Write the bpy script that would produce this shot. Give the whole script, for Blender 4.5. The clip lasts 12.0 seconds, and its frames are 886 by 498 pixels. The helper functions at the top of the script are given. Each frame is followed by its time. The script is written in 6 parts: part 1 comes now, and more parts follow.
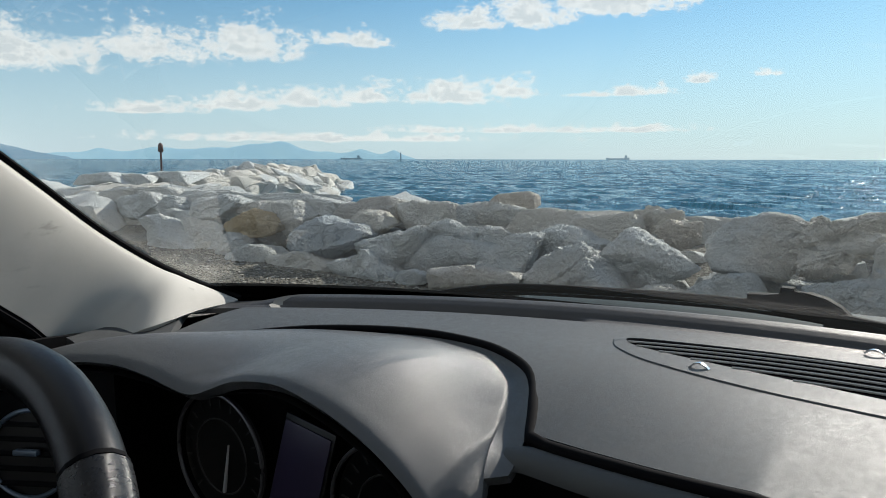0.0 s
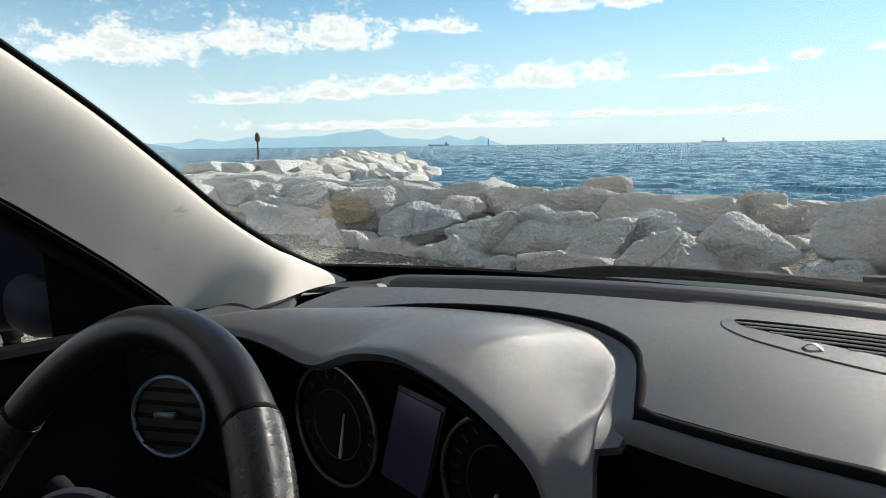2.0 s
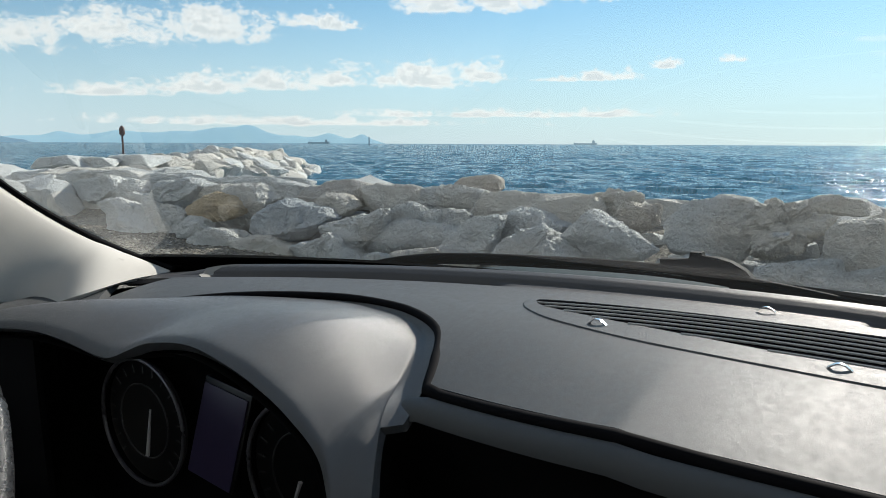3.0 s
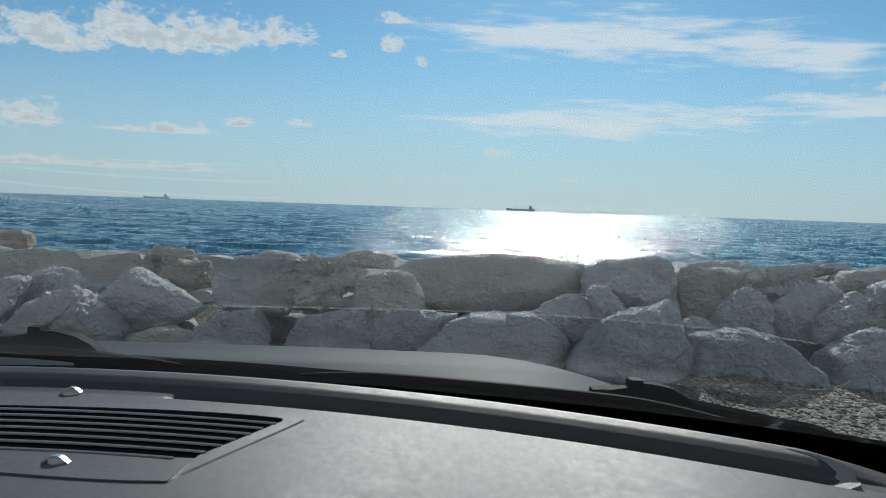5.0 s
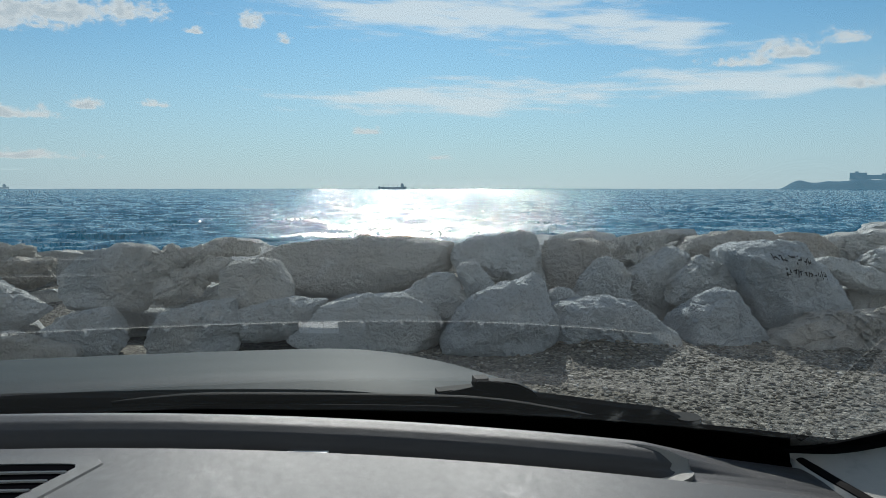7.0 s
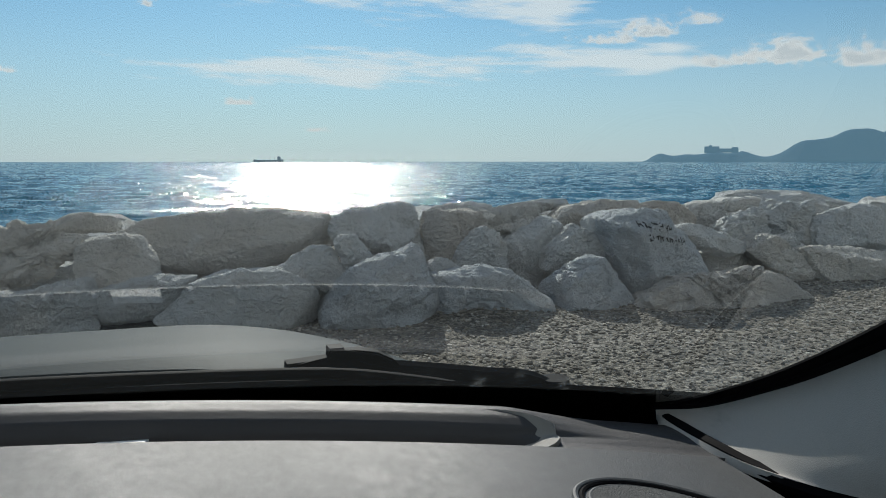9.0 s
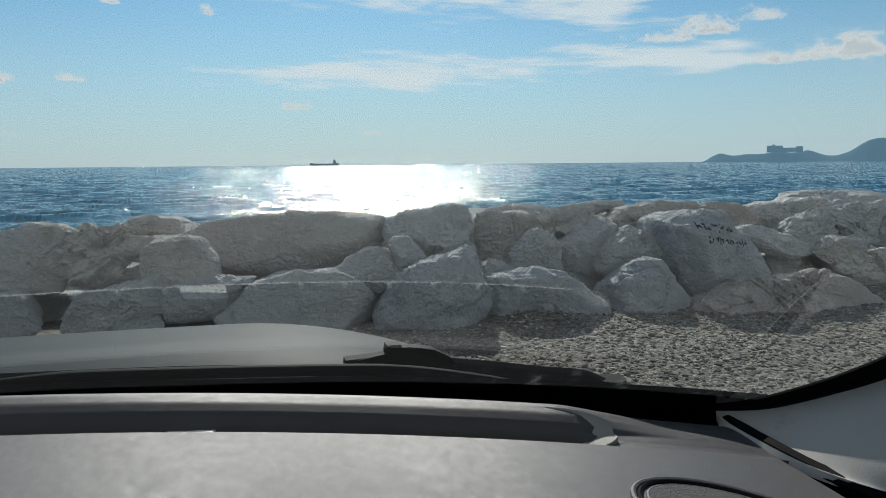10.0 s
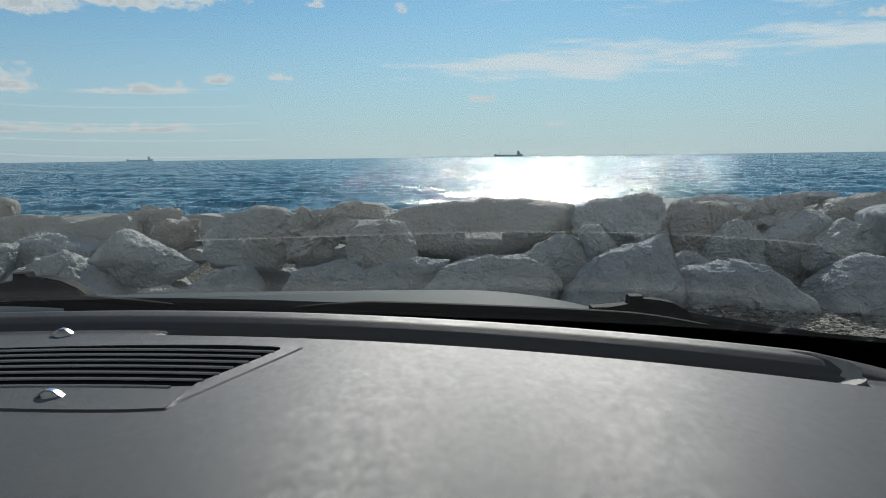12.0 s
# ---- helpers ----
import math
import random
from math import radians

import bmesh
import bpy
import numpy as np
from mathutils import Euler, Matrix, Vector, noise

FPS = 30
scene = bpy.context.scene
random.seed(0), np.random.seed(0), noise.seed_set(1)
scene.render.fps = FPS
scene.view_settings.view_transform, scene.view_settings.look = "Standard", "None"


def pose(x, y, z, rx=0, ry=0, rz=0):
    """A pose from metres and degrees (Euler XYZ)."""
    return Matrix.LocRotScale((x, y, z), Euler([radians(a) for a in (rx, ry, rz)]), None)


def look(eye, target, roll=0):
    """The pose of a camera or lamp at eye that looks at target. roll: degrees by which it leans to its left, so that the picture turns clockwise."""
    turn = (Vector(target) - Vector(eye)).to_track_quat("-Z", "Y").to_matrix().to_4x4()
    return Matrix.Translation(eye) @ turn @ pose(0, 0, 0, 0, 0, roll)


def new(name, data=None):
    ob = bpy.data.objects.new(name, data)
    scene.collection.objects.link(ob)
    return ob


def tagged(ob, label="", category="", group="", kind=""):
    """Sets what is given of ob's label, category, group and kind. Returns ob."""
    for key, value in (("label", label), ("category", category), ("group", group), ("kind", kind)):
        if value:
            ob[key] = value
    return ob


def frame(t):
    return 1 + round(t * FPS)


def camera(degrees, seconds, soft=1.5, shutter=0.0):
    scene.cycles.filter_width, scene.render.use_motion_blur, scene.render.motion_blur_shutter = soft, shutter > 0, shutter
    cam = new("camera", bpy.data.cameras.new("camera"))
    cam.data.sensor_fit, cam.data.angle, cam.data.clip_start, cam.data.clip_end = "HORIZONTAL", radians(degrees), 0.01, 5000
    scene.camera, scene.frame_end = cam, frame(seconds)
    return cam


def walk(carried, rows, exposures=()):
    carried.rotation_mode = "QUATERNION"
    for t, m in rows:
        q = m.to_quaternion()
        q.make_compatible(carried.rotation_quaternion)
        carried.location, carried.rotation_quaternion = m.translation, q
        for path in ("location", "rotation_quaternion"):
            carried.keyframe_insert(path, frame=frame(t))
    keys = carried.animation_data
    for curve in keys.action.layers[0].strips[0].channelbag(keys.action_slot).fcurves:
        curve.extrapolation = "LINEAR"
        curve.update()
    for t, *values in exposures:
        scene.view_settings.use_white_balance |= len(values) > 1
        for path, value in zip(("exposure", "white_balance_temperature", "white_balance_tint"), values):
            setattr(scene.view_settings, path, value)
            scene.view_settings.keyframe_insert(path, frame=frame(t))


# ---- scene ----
cam = camera(63.99, 12.0, soft=0.9)
PATH = [
    (0.0, pose(0.0720, 0.0002, 1.1724, 82.763, -0.087, 35.224)),
    (0.5, pose(0.0293, -0.0640, 1.1764, 82.428, 0.222, 44.657)),
    (1.0, pose(0.0303, -0.0722, 1.1719, 81.800, 0.430, 47.452)),
    (1.5, pose(0.0425, -0.0666, 1.1748, 81.597, 0.583, 45.520)),
    (2.0, pose(0.0725, -0.0311, 1.1705, 81.676, 0.743, 42.219)),
    (2.5, pose(0.0807, -0.0167, 1.1715, 81.893, 0.564, 38.806)),
    (3.0, pose(0.1253, 0.0138, 1.1552, 81.540, -0.255, 32.725)),
    (3.5, pose(0.1993, 0.0640, 1.1698, 82.077, -0.320, 23.535)),
    (3.7, pose(0.2332, 0.0792, 1.1734, 83.152, -0.411, 19.195)),
    (5.3, pose(0.3354, 0.1421, 1.1656, 86.772, -1.945, -2.425)),
    (5.5, pose(0.3407, 0.1517, 1.1652, 86.332, -1.716, -3.173)),
    (6.0, pose(0.3476, 0.1518, 1.1665, 85.752, -1.292, -4.396)),
    (6.5, pose(0.3589, 0.1666, 1.1664, 85.523, -0.838, -6.375)),
    (7.0, pose(0.3680, 0.1693, 1.1830, 85.117, -0.014, -10.765)),
    (7.5, pose(0.3970, 0.1997, 1.1748, 84.599, 0.136, -15.751)),
    (7.7, pose(0.4094, 0.2225, 1.1635, 84.615, 0.003, -17.742)),
    (9.3, pose(0.4016, 0.2174, 1.1631, 82.754, 0.006, -20.422)),
    (9.5, pose(0.4003, 0.2159, 1.1608, 82.919, 0.179, -18.746)),
    (10.0, pose(0.4003, 0.2148, 1.1612, 83.150, 0.507, -16.125)),
    (10.5, pose(0.3913, 0.1947, 1.1695, 84.001, 1.053, -13.476)),
    (11.0, pose(0.3661, 0.1681, 1.1721, 84.839, 1.217, -9.265)),
    (11.5, pose(0.3495, 0.1611, 1.1610, 84.450, 1.144, -5.700)),
    (12.0, pose(0.3259, 0.1395, 1.1421, 82.597, 0.739, -1.476)),
]
walk(cam, PATH, [(0.0, 0.45, 6550, 10), (1.0, 0.82, 6800, 10), (2.5, 0.72, 6750, 10), (3.5, 0.34, 6350, 10), (5.3, -0.02, 6150, 8), (7.5, 0.0, 6200, 8), (9.5, 0.02, 6400, 9), (12.0, -0.08, 6300, 9)])

# ---- world and light ----
SUN_AZ, SUN_EL = radians(-8.6), radians(31.0)   # measured from straight ahead, positive to the left
scene.view_settings.exposure = 0.0
world = bpy.data.worlds.new("sky")
scene.world = world
world.use_nodes = True


class Nodes:
    """Short hand for building node trees."""

    def __init__(self, tree):
        self.tree = tree

    def n(self, kind, **inputs):
        node = self.tree.nodes.new(kind)
        for key, value in inputs.items():
            self.put(node, key, value)
        return node

    def put(self, node, key, value):
        sock = node.inputs[int(key[1:])] if key[0] == "i" and key[1:].isdigit() else node.inputs[key.replace("_", " ")]
        if isinstance(value, bpy.types.NodeSocket):
            self.tree.links.new(value, sock)
        else:
            sock.default_value = value

    def math(self, op, a, b=0.0, c=0.0, clamp=False):
        node = self.n("ShaderNodeMath", i0=a, i1=b, i2=c)
        node.operation, node.use_clamp = op, clamp
        return node.outputs[0]

    def mix(self, fac, a, b, mode="MIX"):
        node = self.tree.nodes.new("ShaderNodeMix")
        node.data_type, node.blend_type = "RGBA", mode
        self.put(node, "i0", fac), self.put(node, "i6", a), self.put(node, "i7", b)
        return node.outputs[2]

    def noise(self, vec, scale, detail=4.0, rough=0.55):
        return self.n("ShaderNodeTexNoise", Vector=vec, Scale=scale, Detail=detail, Roughness=rough).outputs[0]

    def ramp(self, fac, *stops):
        node = self.n("ShaderNodeValToRGB", i0=fac)
        e = node.color_ramp.elements
        for k, (at, col) in enumerate(stops):
            item = e[k] if k < 2 else e.new(at)
            item.position, item.color = at, (col, col, col, 1) if isinstance(col, (int, float)) else (*col, 1)
        return node.outputs[0]

    def smooth(self, v, lo, hi):
        node = self.n("ShaderNodeMapRange", i0=v, i1=lo, i2=hi, i3=0.0, i4=1.0)
        node.interpolation_type = "SMOOTHSTEP"
        return node.outputs[0]


SKY_TINT, SKY_LOW = (0.62, 0.90, 1.0, 1), (5.8, 7.0, 8.3, 1)


def make_sky():
    k = Nodes(world.node_tree)
    bg = world.node_tree.nodes["Background"]
    sky = k.n("ShaderNodeTexSky")
    sky.sky_type, sky.sun_disc = "NISHITA", False
    sky.sun_elevation, sky.sun_rotation = SUN_EL, -SUN_AZ
    sky.air_density, sky.dust_density, sky.ozone_density, sky.altitude = 1.0, 0.15, 1.6, 0
    co = k.n("ShaderNodeTexCoord").outputs["Generated"]
    xyz = k.n("ShaderNodeSeparateXYZ", Vector=co)
    x, y, z = xyz.outputs
    az = k.math("MULTIPLY", k.math("ARCTAN2", x, y), 57.2958)          # degrees, positive to the right
    el = k.math("MULTIPLY", k.math("ARCSINE", z), 57.2958)
    flat = k.n("ShaderNodeCombineXYZ", X=az, Y=k.math("MULTIPLY", el, 1.5), Z=3.0).outputs[0]
    streak = k.n("ShaderNodeCombineXYZ", X=k.math("ADD", k.math("MULTIPLY", az, 0.28), k.math("MULTIPLY", el, 0.5)), Y=k.math("MULTIPLY", el, 1.9), Z=7.0).outputs[0]
    billow = k.math("SUBTRACT", k.noise(flat, 0.42, 10, 0.62), 0.5)
    fine = k.math("SUBTRACT", k.noise(flat, 1.5, 7, 0.62), 0.5)
    veil = k.math("ADD", k.noise(streak, 0.55, 8, 0.62), -0.5)

    def bank(a0, e0, ra, re, slope=0.0):
        """One at the middle of a cloud bank, falling to nothing over ra, re degrees."""
        da = k.math("DIVIDE", k.math("SUBTRACT", az, a0), ra)
        line = k.math("ADD", k.math("MULTIPLY", k.math("SUBTRACT", az, a0), slope), e0)
        de = k.math("DIVIDE", k.math("SUBTRACT", el, line), re)
        r = k.math("SQRT", k.math("ADD", k.math("MULTIPLY", da, da), k.math("MULTIPLY", de, de)))
        return k.math("SUBTRACT", 1.0, r)

    def most(items):
        out = items[0]
        for it in items[1:]:
            out = k.math("MAXIMUM", out, it)
        return out

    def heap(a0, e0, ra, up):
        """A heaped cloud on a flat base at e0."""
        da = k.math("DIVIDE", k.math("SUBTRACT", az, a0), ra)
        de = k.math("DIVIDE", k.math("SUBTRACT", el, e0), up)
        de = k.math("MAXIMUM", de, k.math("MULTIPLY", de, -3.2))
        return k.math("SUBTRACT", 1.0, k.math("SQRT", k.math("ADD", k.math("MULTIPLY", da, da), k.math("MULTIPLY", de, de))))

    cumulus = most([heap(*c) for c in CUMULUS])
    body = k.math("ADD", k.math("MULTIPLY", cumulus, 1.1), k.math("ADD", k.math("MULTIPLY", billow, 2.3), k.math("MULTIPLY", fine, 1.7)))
    # unseen clouds overhead and behind, added to brighten shaded faces
    high = k.math("MAXIMUM", k.smooth(el, 16.0, 26.0), k.smooth(k.math("ABSOLUTE", az), 72.0, 90.0))
    fill_clouds = k.math("ADD", k.math("MULTIPLY", k.noise(co, 3.2, 8, 0.6), 3.0), k.math("SUBTRACT", k.math("ADD", k.math("MULTIPLY", high, 1.2), k.math("MULTIPLY", k.smooth(k.math("ABSOLUTE", az), 80.0, 105.0), 0.35)), 2.5))
    body = k.math("MAXIMUM", body, fill_clouds)
    cover = k.smooth(body, 0.12, 0.80)
    wisps = most([BANKS(bank) for BANKS in CIRRUS])
    thin = k.math("MULTIPLY", k.smooth(k.math("ADD", wisps, k.math("MULTIPLY", veil, 3.2)), 0.0, 0.85), 0.88)
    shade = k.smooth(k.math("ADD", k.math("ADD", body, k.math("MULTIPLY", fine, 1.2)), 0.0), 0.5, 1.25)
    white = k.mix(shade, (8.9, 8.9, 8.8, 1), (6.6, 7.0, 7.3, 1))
    low = k.smooth(el, 14.0, -1.0)
    base = k.mix(k.math("MULTIPLY", low, 0.8), k.mix(1.0, sky.outputs[0], SKY_TINT, "MULTIPLY"), SKY_LOW)
    out = k.mix(k.math("MULTIPLY", thin, 0.9), base, (9.0, 9.4, 9.6, 1))
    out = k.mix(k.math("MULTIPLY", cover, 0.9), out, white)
    k.put(bg, "Color", out)
    bg.inputs["Strength"].default_value = 0.085


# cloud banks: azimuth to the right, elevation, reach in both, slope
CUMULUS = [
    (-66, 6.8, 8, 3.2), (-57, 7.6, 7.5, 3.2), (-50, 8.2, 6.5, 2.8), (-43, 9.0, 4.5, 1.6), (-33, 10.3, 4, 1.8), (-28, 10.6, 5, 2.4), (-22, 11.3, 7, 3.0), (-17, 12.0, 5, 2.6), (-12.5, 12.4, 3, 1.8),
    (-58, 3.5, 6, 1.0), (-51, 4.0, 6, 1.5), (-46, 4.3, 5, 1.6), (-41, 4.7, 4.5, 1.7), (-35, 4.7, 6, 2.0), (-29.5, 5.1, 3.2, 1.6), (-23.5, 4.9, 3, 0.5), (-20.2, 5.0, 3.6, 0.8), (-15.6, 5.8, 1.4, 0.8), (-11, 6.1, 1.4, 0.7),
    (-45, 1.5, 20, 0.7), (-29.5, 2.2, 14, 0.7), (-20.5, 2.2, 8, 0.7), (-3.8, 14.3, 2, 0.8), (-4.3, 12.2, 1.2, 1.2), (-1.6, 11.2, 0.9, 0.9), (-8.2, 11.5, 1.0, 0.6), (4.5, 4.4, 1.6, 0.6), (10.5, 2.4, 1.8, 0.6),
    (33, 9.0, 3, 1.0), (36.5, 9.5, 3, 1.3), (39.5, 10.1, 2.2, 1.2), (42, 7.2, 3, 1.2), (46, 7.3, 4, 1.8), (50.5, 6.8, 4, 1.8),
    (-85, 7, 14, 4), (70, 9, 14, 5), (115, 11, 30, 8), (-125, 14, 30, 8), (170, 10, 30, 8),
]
CIRRUS = [
    lambda b: b(12, 13.6, 15, 2.3, -0.02), lambda b: b(25, 12.0, 10, 1.9, -0.16), lambda b: b(14, 7.2, 17, 1.6, 0.02), lambda b: b(33, 7.9, 11, 1.5),
]
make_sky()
sun = new("sun", bpy.data.lights.new("sun", "SUN"))
sun.data.energy, sun.data.angle, sun.data.color = 5.0, radians(0.55), (1.0, 0.95, 0.87)
sun_way = Vector((-math.sin(SUN_AZ) * math.cos(SUN_EL), math.cos(SUN_AZ) * math.cos(SUN_EL), math.sin(SUN_EL)))
sun.matrix_basis = look(sun_way * 20, (0, 0, 0))

# ---- materials ----


def material(name, build):
    m = bpy.data.materials.new(name)
    m.use_nodes = True
    k = Nodes(m.node_tree)
    b = m.node_tree.nodes["Principled BSDF"]
    co = k.n("ShaderNodeTexCoord").outputs["Object"]
    build(k, b, co, m.node_tree.nodes["Material Output"])
    return m


def bumped(k, b, height, strength, distance):
    k.put(b, "Normal", k.n("ShaderNodeBump", Height=height, Strength=strength, Distance=distance).outputs[0])


def plain(col, rough=0.5, metal=0.0, grain=60.0, amount=0.12, bump=0.0, coat=0.0, spec=0.5):
    def build(k, b, co, out):
        a, c = k.noise(co, grain, 5), k.noise(co, grain * 0.07 + 1.5, 3)
        v = k.math("ADD", k.math("MULTIPLY", a, amount), k.math("MULTIPLY", c, amount))
        k.put(b, "Base Color", k.mix(1.0, (*col, 1), k.ramp(v, (0.0, 1 - amount), (amount * 2 + 0.001, 1.0)), "MULTIPLY"))
        b.inputs["Roughness"].default_value, b.inputs["Metallic"].default_value = rough, metal
        b.inputs["Coat Weight"].default_value, b.inputs["Specular IOR Level"].default_value = coat, spec
        if bump:
            bumped(k, b, a, bump, 0.002)
    return build


def dash_build(col, rough, spec=0.5, cell=330.0, strength=0.35):
    """Grained soft plastic: leather-like cells, slightly uneven sheen and dust."""
    def build(k, b, co, out):
        warp = k.n("ShaderNodeVectorMath", i0=co, i1=k.n("ShaderNodeTexNoise", Vector=co, Scale=90.0).outputs[1])
        warp.operation = "MULTIPLY_ADD"
        warp.inputs[1].default_value = (1, 1, 1)
        k.tree.links.new(k.n("ShaderNodeVectorMath", i0=k.n("ShaderNodeTexNoise", Vector=co, Scale=120.0).outputs[1], i1=(0.004, 0.004, 0.004)).outputs[0], warp.inputs[2])
        vor = k.n("ShaderNodeTexVoronoi", Vector=warp.outputs[0], Scale=cell)
        vor.feature = "DISTANCE_TO_EDGE"
        dust = k.noise(co, 7.0, 6, 0.65)
        streaks = k.noise(co, 45.0, 5, 0.7)
        k.put(b, "Base Color", k.mix(1.0, (*col, 1), k.mix(k.math("ADD", k.math("MULTIPLY", dust, 0.8), k.math("MULTIPLY", streaks, 0.4)), (0.85, 0.85, 0.86, 1), (1.15, 1.14, 1.1, 1)), "MULTIPLY"))
        grain = k.noise(k.n("ShaderNodeMapping", Vector=co, Scale=(1.0, 0.6, 1.0)).outputs[0], cell * 1.3, 1.0, 0.5)
        k.put(b, "Roughness", k.math("ADD", k.math("ADD", k.math("MULTIPLY", streaks, 0.16), rough - 0.19), k.math("MULTIPLY", grain, 0.22)))
        b.inputs["Specular IOR Level"].default_value = spec
        wrinkle = k.n("ShaderNodeMapping", Vector=warp.outputs[0], Scale=(1.0, 0.55, 1.0)).outputs[0]
        h = k.math("ADD", k.math("MULTIPLY", k.smooth(vor.outputs["Distance"], 0.0, 0.3), 0.5), k.math("MULTIPLY", k.noise(wrinkle, cell * 0.55, 3, 0.6), 1.0))
        bumped(k, b, h, strength, 0.0009)
    return build


def rock_build(base, stain, light):
    """Quarried limestone: mild blotches, fine grain, paler bruises and pits that also carry relief shading."""
    def build(k, b, co, out):
        info = k.n("ShaderNodeObjectInfo").outputs["Random"]
        shift = k.n("ShaderNodeVectorMath", i0=co, i1=k.n("ShaderNodeCombineXYZ", X=k.math("MULTIPLY", info, 40.0), Y=k.math("MULTIPLY", info, 17.0)).outputs[0])
        p = shift.outputs[0]
        big, mid, fine, grit = k.noise(p, 1.3, 4, 0.55), k.noise(p, 6.0, 6, 0.62), k.noise(p, 30.0, 5, 0.68), k.noise(p, 95.0, 4, 0.7)
        one = k.mix(k.smooth(info, 0.1, 0.9), (base[0] * 0.86, base[1] * 0.88, base[2] * 0.90, 1), (*base, 1))
        one = k.mix(k.math("MULTIPLY", k.smooth(info, 0.78, 0.9), 0.6), one, (*stain, 1))
        col = k.mix(k.math("MULTIPLY", k.smooth(big, 0.5, 0.72), 0.55), one, (*stain, 1))
        # lighter and darker tones also stand for shading of the relief
        col = k.mix(k.math("MULTIPLY", k.smooth(mid, 0.54, 0.72), 0.75), col, (*light, 1))
        col = k.mix(k.math("MULTIPLY", k.smooth(mid, 0.45, 0.28), 0.6), col, (base[0] * 0.62, base[1] * 0.60, base[2] * 0.57, 1))
        col = k.mix(k.math("MULTIPLY", k.smooth(fine, 0.55, 0.70), 0.65), col, (base[0] * 0.45, base[1] * 0.44, base[2] * 0.42, 1))
        col = k.mix(k.math("MULTIPLY", k.smooth(grit, 0.5, 0.66), 0.42), col, (base[0] * 0.45, base[1] * 0.44, base[2] * 0.42, 1))
        k.put(b, "Base Color", col)
        b.inputs["Roughness"].default_value, b.inputs["Specular IOR Level"].default_value = 0.88, 0.3
        beds = k.noise(k.n("ShaderNodeMapping", Vector=p, Rotation=(0.35, 0.5, 0.0), Scale=(1.0, 1.0, 3.6)).outputs[0], 5.0, 6, 0.65)
        h = k.math("ADD", k.math("ADD", k.math("MULTIPLY", mid, 0.5), k.math("MULTIPLY", fine, 0.62)), k.math("ADD", k.math("MULTIPLY", beds, 0.28), k.math("MULTIPLY", grit, 0.12)))
        bumped(k, b, h, 1.0, 0.11)
    return build


def gravel_build(k, b, co, out):
    stone = k.n("ShaderNodeTexVoronoi", Vector=co, Scale=38.0)
    small = k.n("ShaderNodeTexVoronoi", Vector=co, Scale=95.0)
    hue = k.n("ShaderNodeSeparateXYZ", Vector=stone.outputs["Color"]).outputs[0]
    hue2 = k.n("ShaderNodeSeparateXYZ", Vector=small.outputs["Color"]).outputs[0]
    col = k.ramp(k.math("ADD", k.math("MULTIPLY", hue, 0.6), k.math("MULTIPLY", hue2, 0.4)), (0.1, (0.06, 0.057, 0.050)), (0.9, (0.34, 0.325, 0.285)), (0.5, (0.165, 0.155, 0.133)))
    col = k.mix(k.smooth(k.noise(co, 0.8, 5), 0.35, 0.7), col, k.mix(1.0, col, (0.72, 0.68, 0.62, 1), "MULTIPLY"))
    k.put(b, "Base Color", col)
    b.inputs["Roughness"].default_value = 0.95
    h = k.math("ADD", k.math("MULTIPLY", stone.outputs["Distance"], -1.0), k.math("MULTIPLY", small.outputs["Distance"], -0.5))
    bumped(k, b, h, 1.0, 0.016)


def pebble_build(k, b, co, out):
    r = k.n("ShaderNodeNewGeometry").outputs["Random Per Island"]
    k.put(b, "Base Color", k.mix(k.math("MULTIPLY", k.noise(co, 120.0), 0.4), k.ramp(r, (0.0, (0.05, 0.047, 0.042)), (1.0, (0.52, 0.50, 0.45)), (0.5, (0.15, 0.14, 0.12)), (0.8, (0.26, 0.235, 0.19))), (0.15, 0.13, 0.1, 1)))
    b.inputs["Roughness"].default_value = 0.9


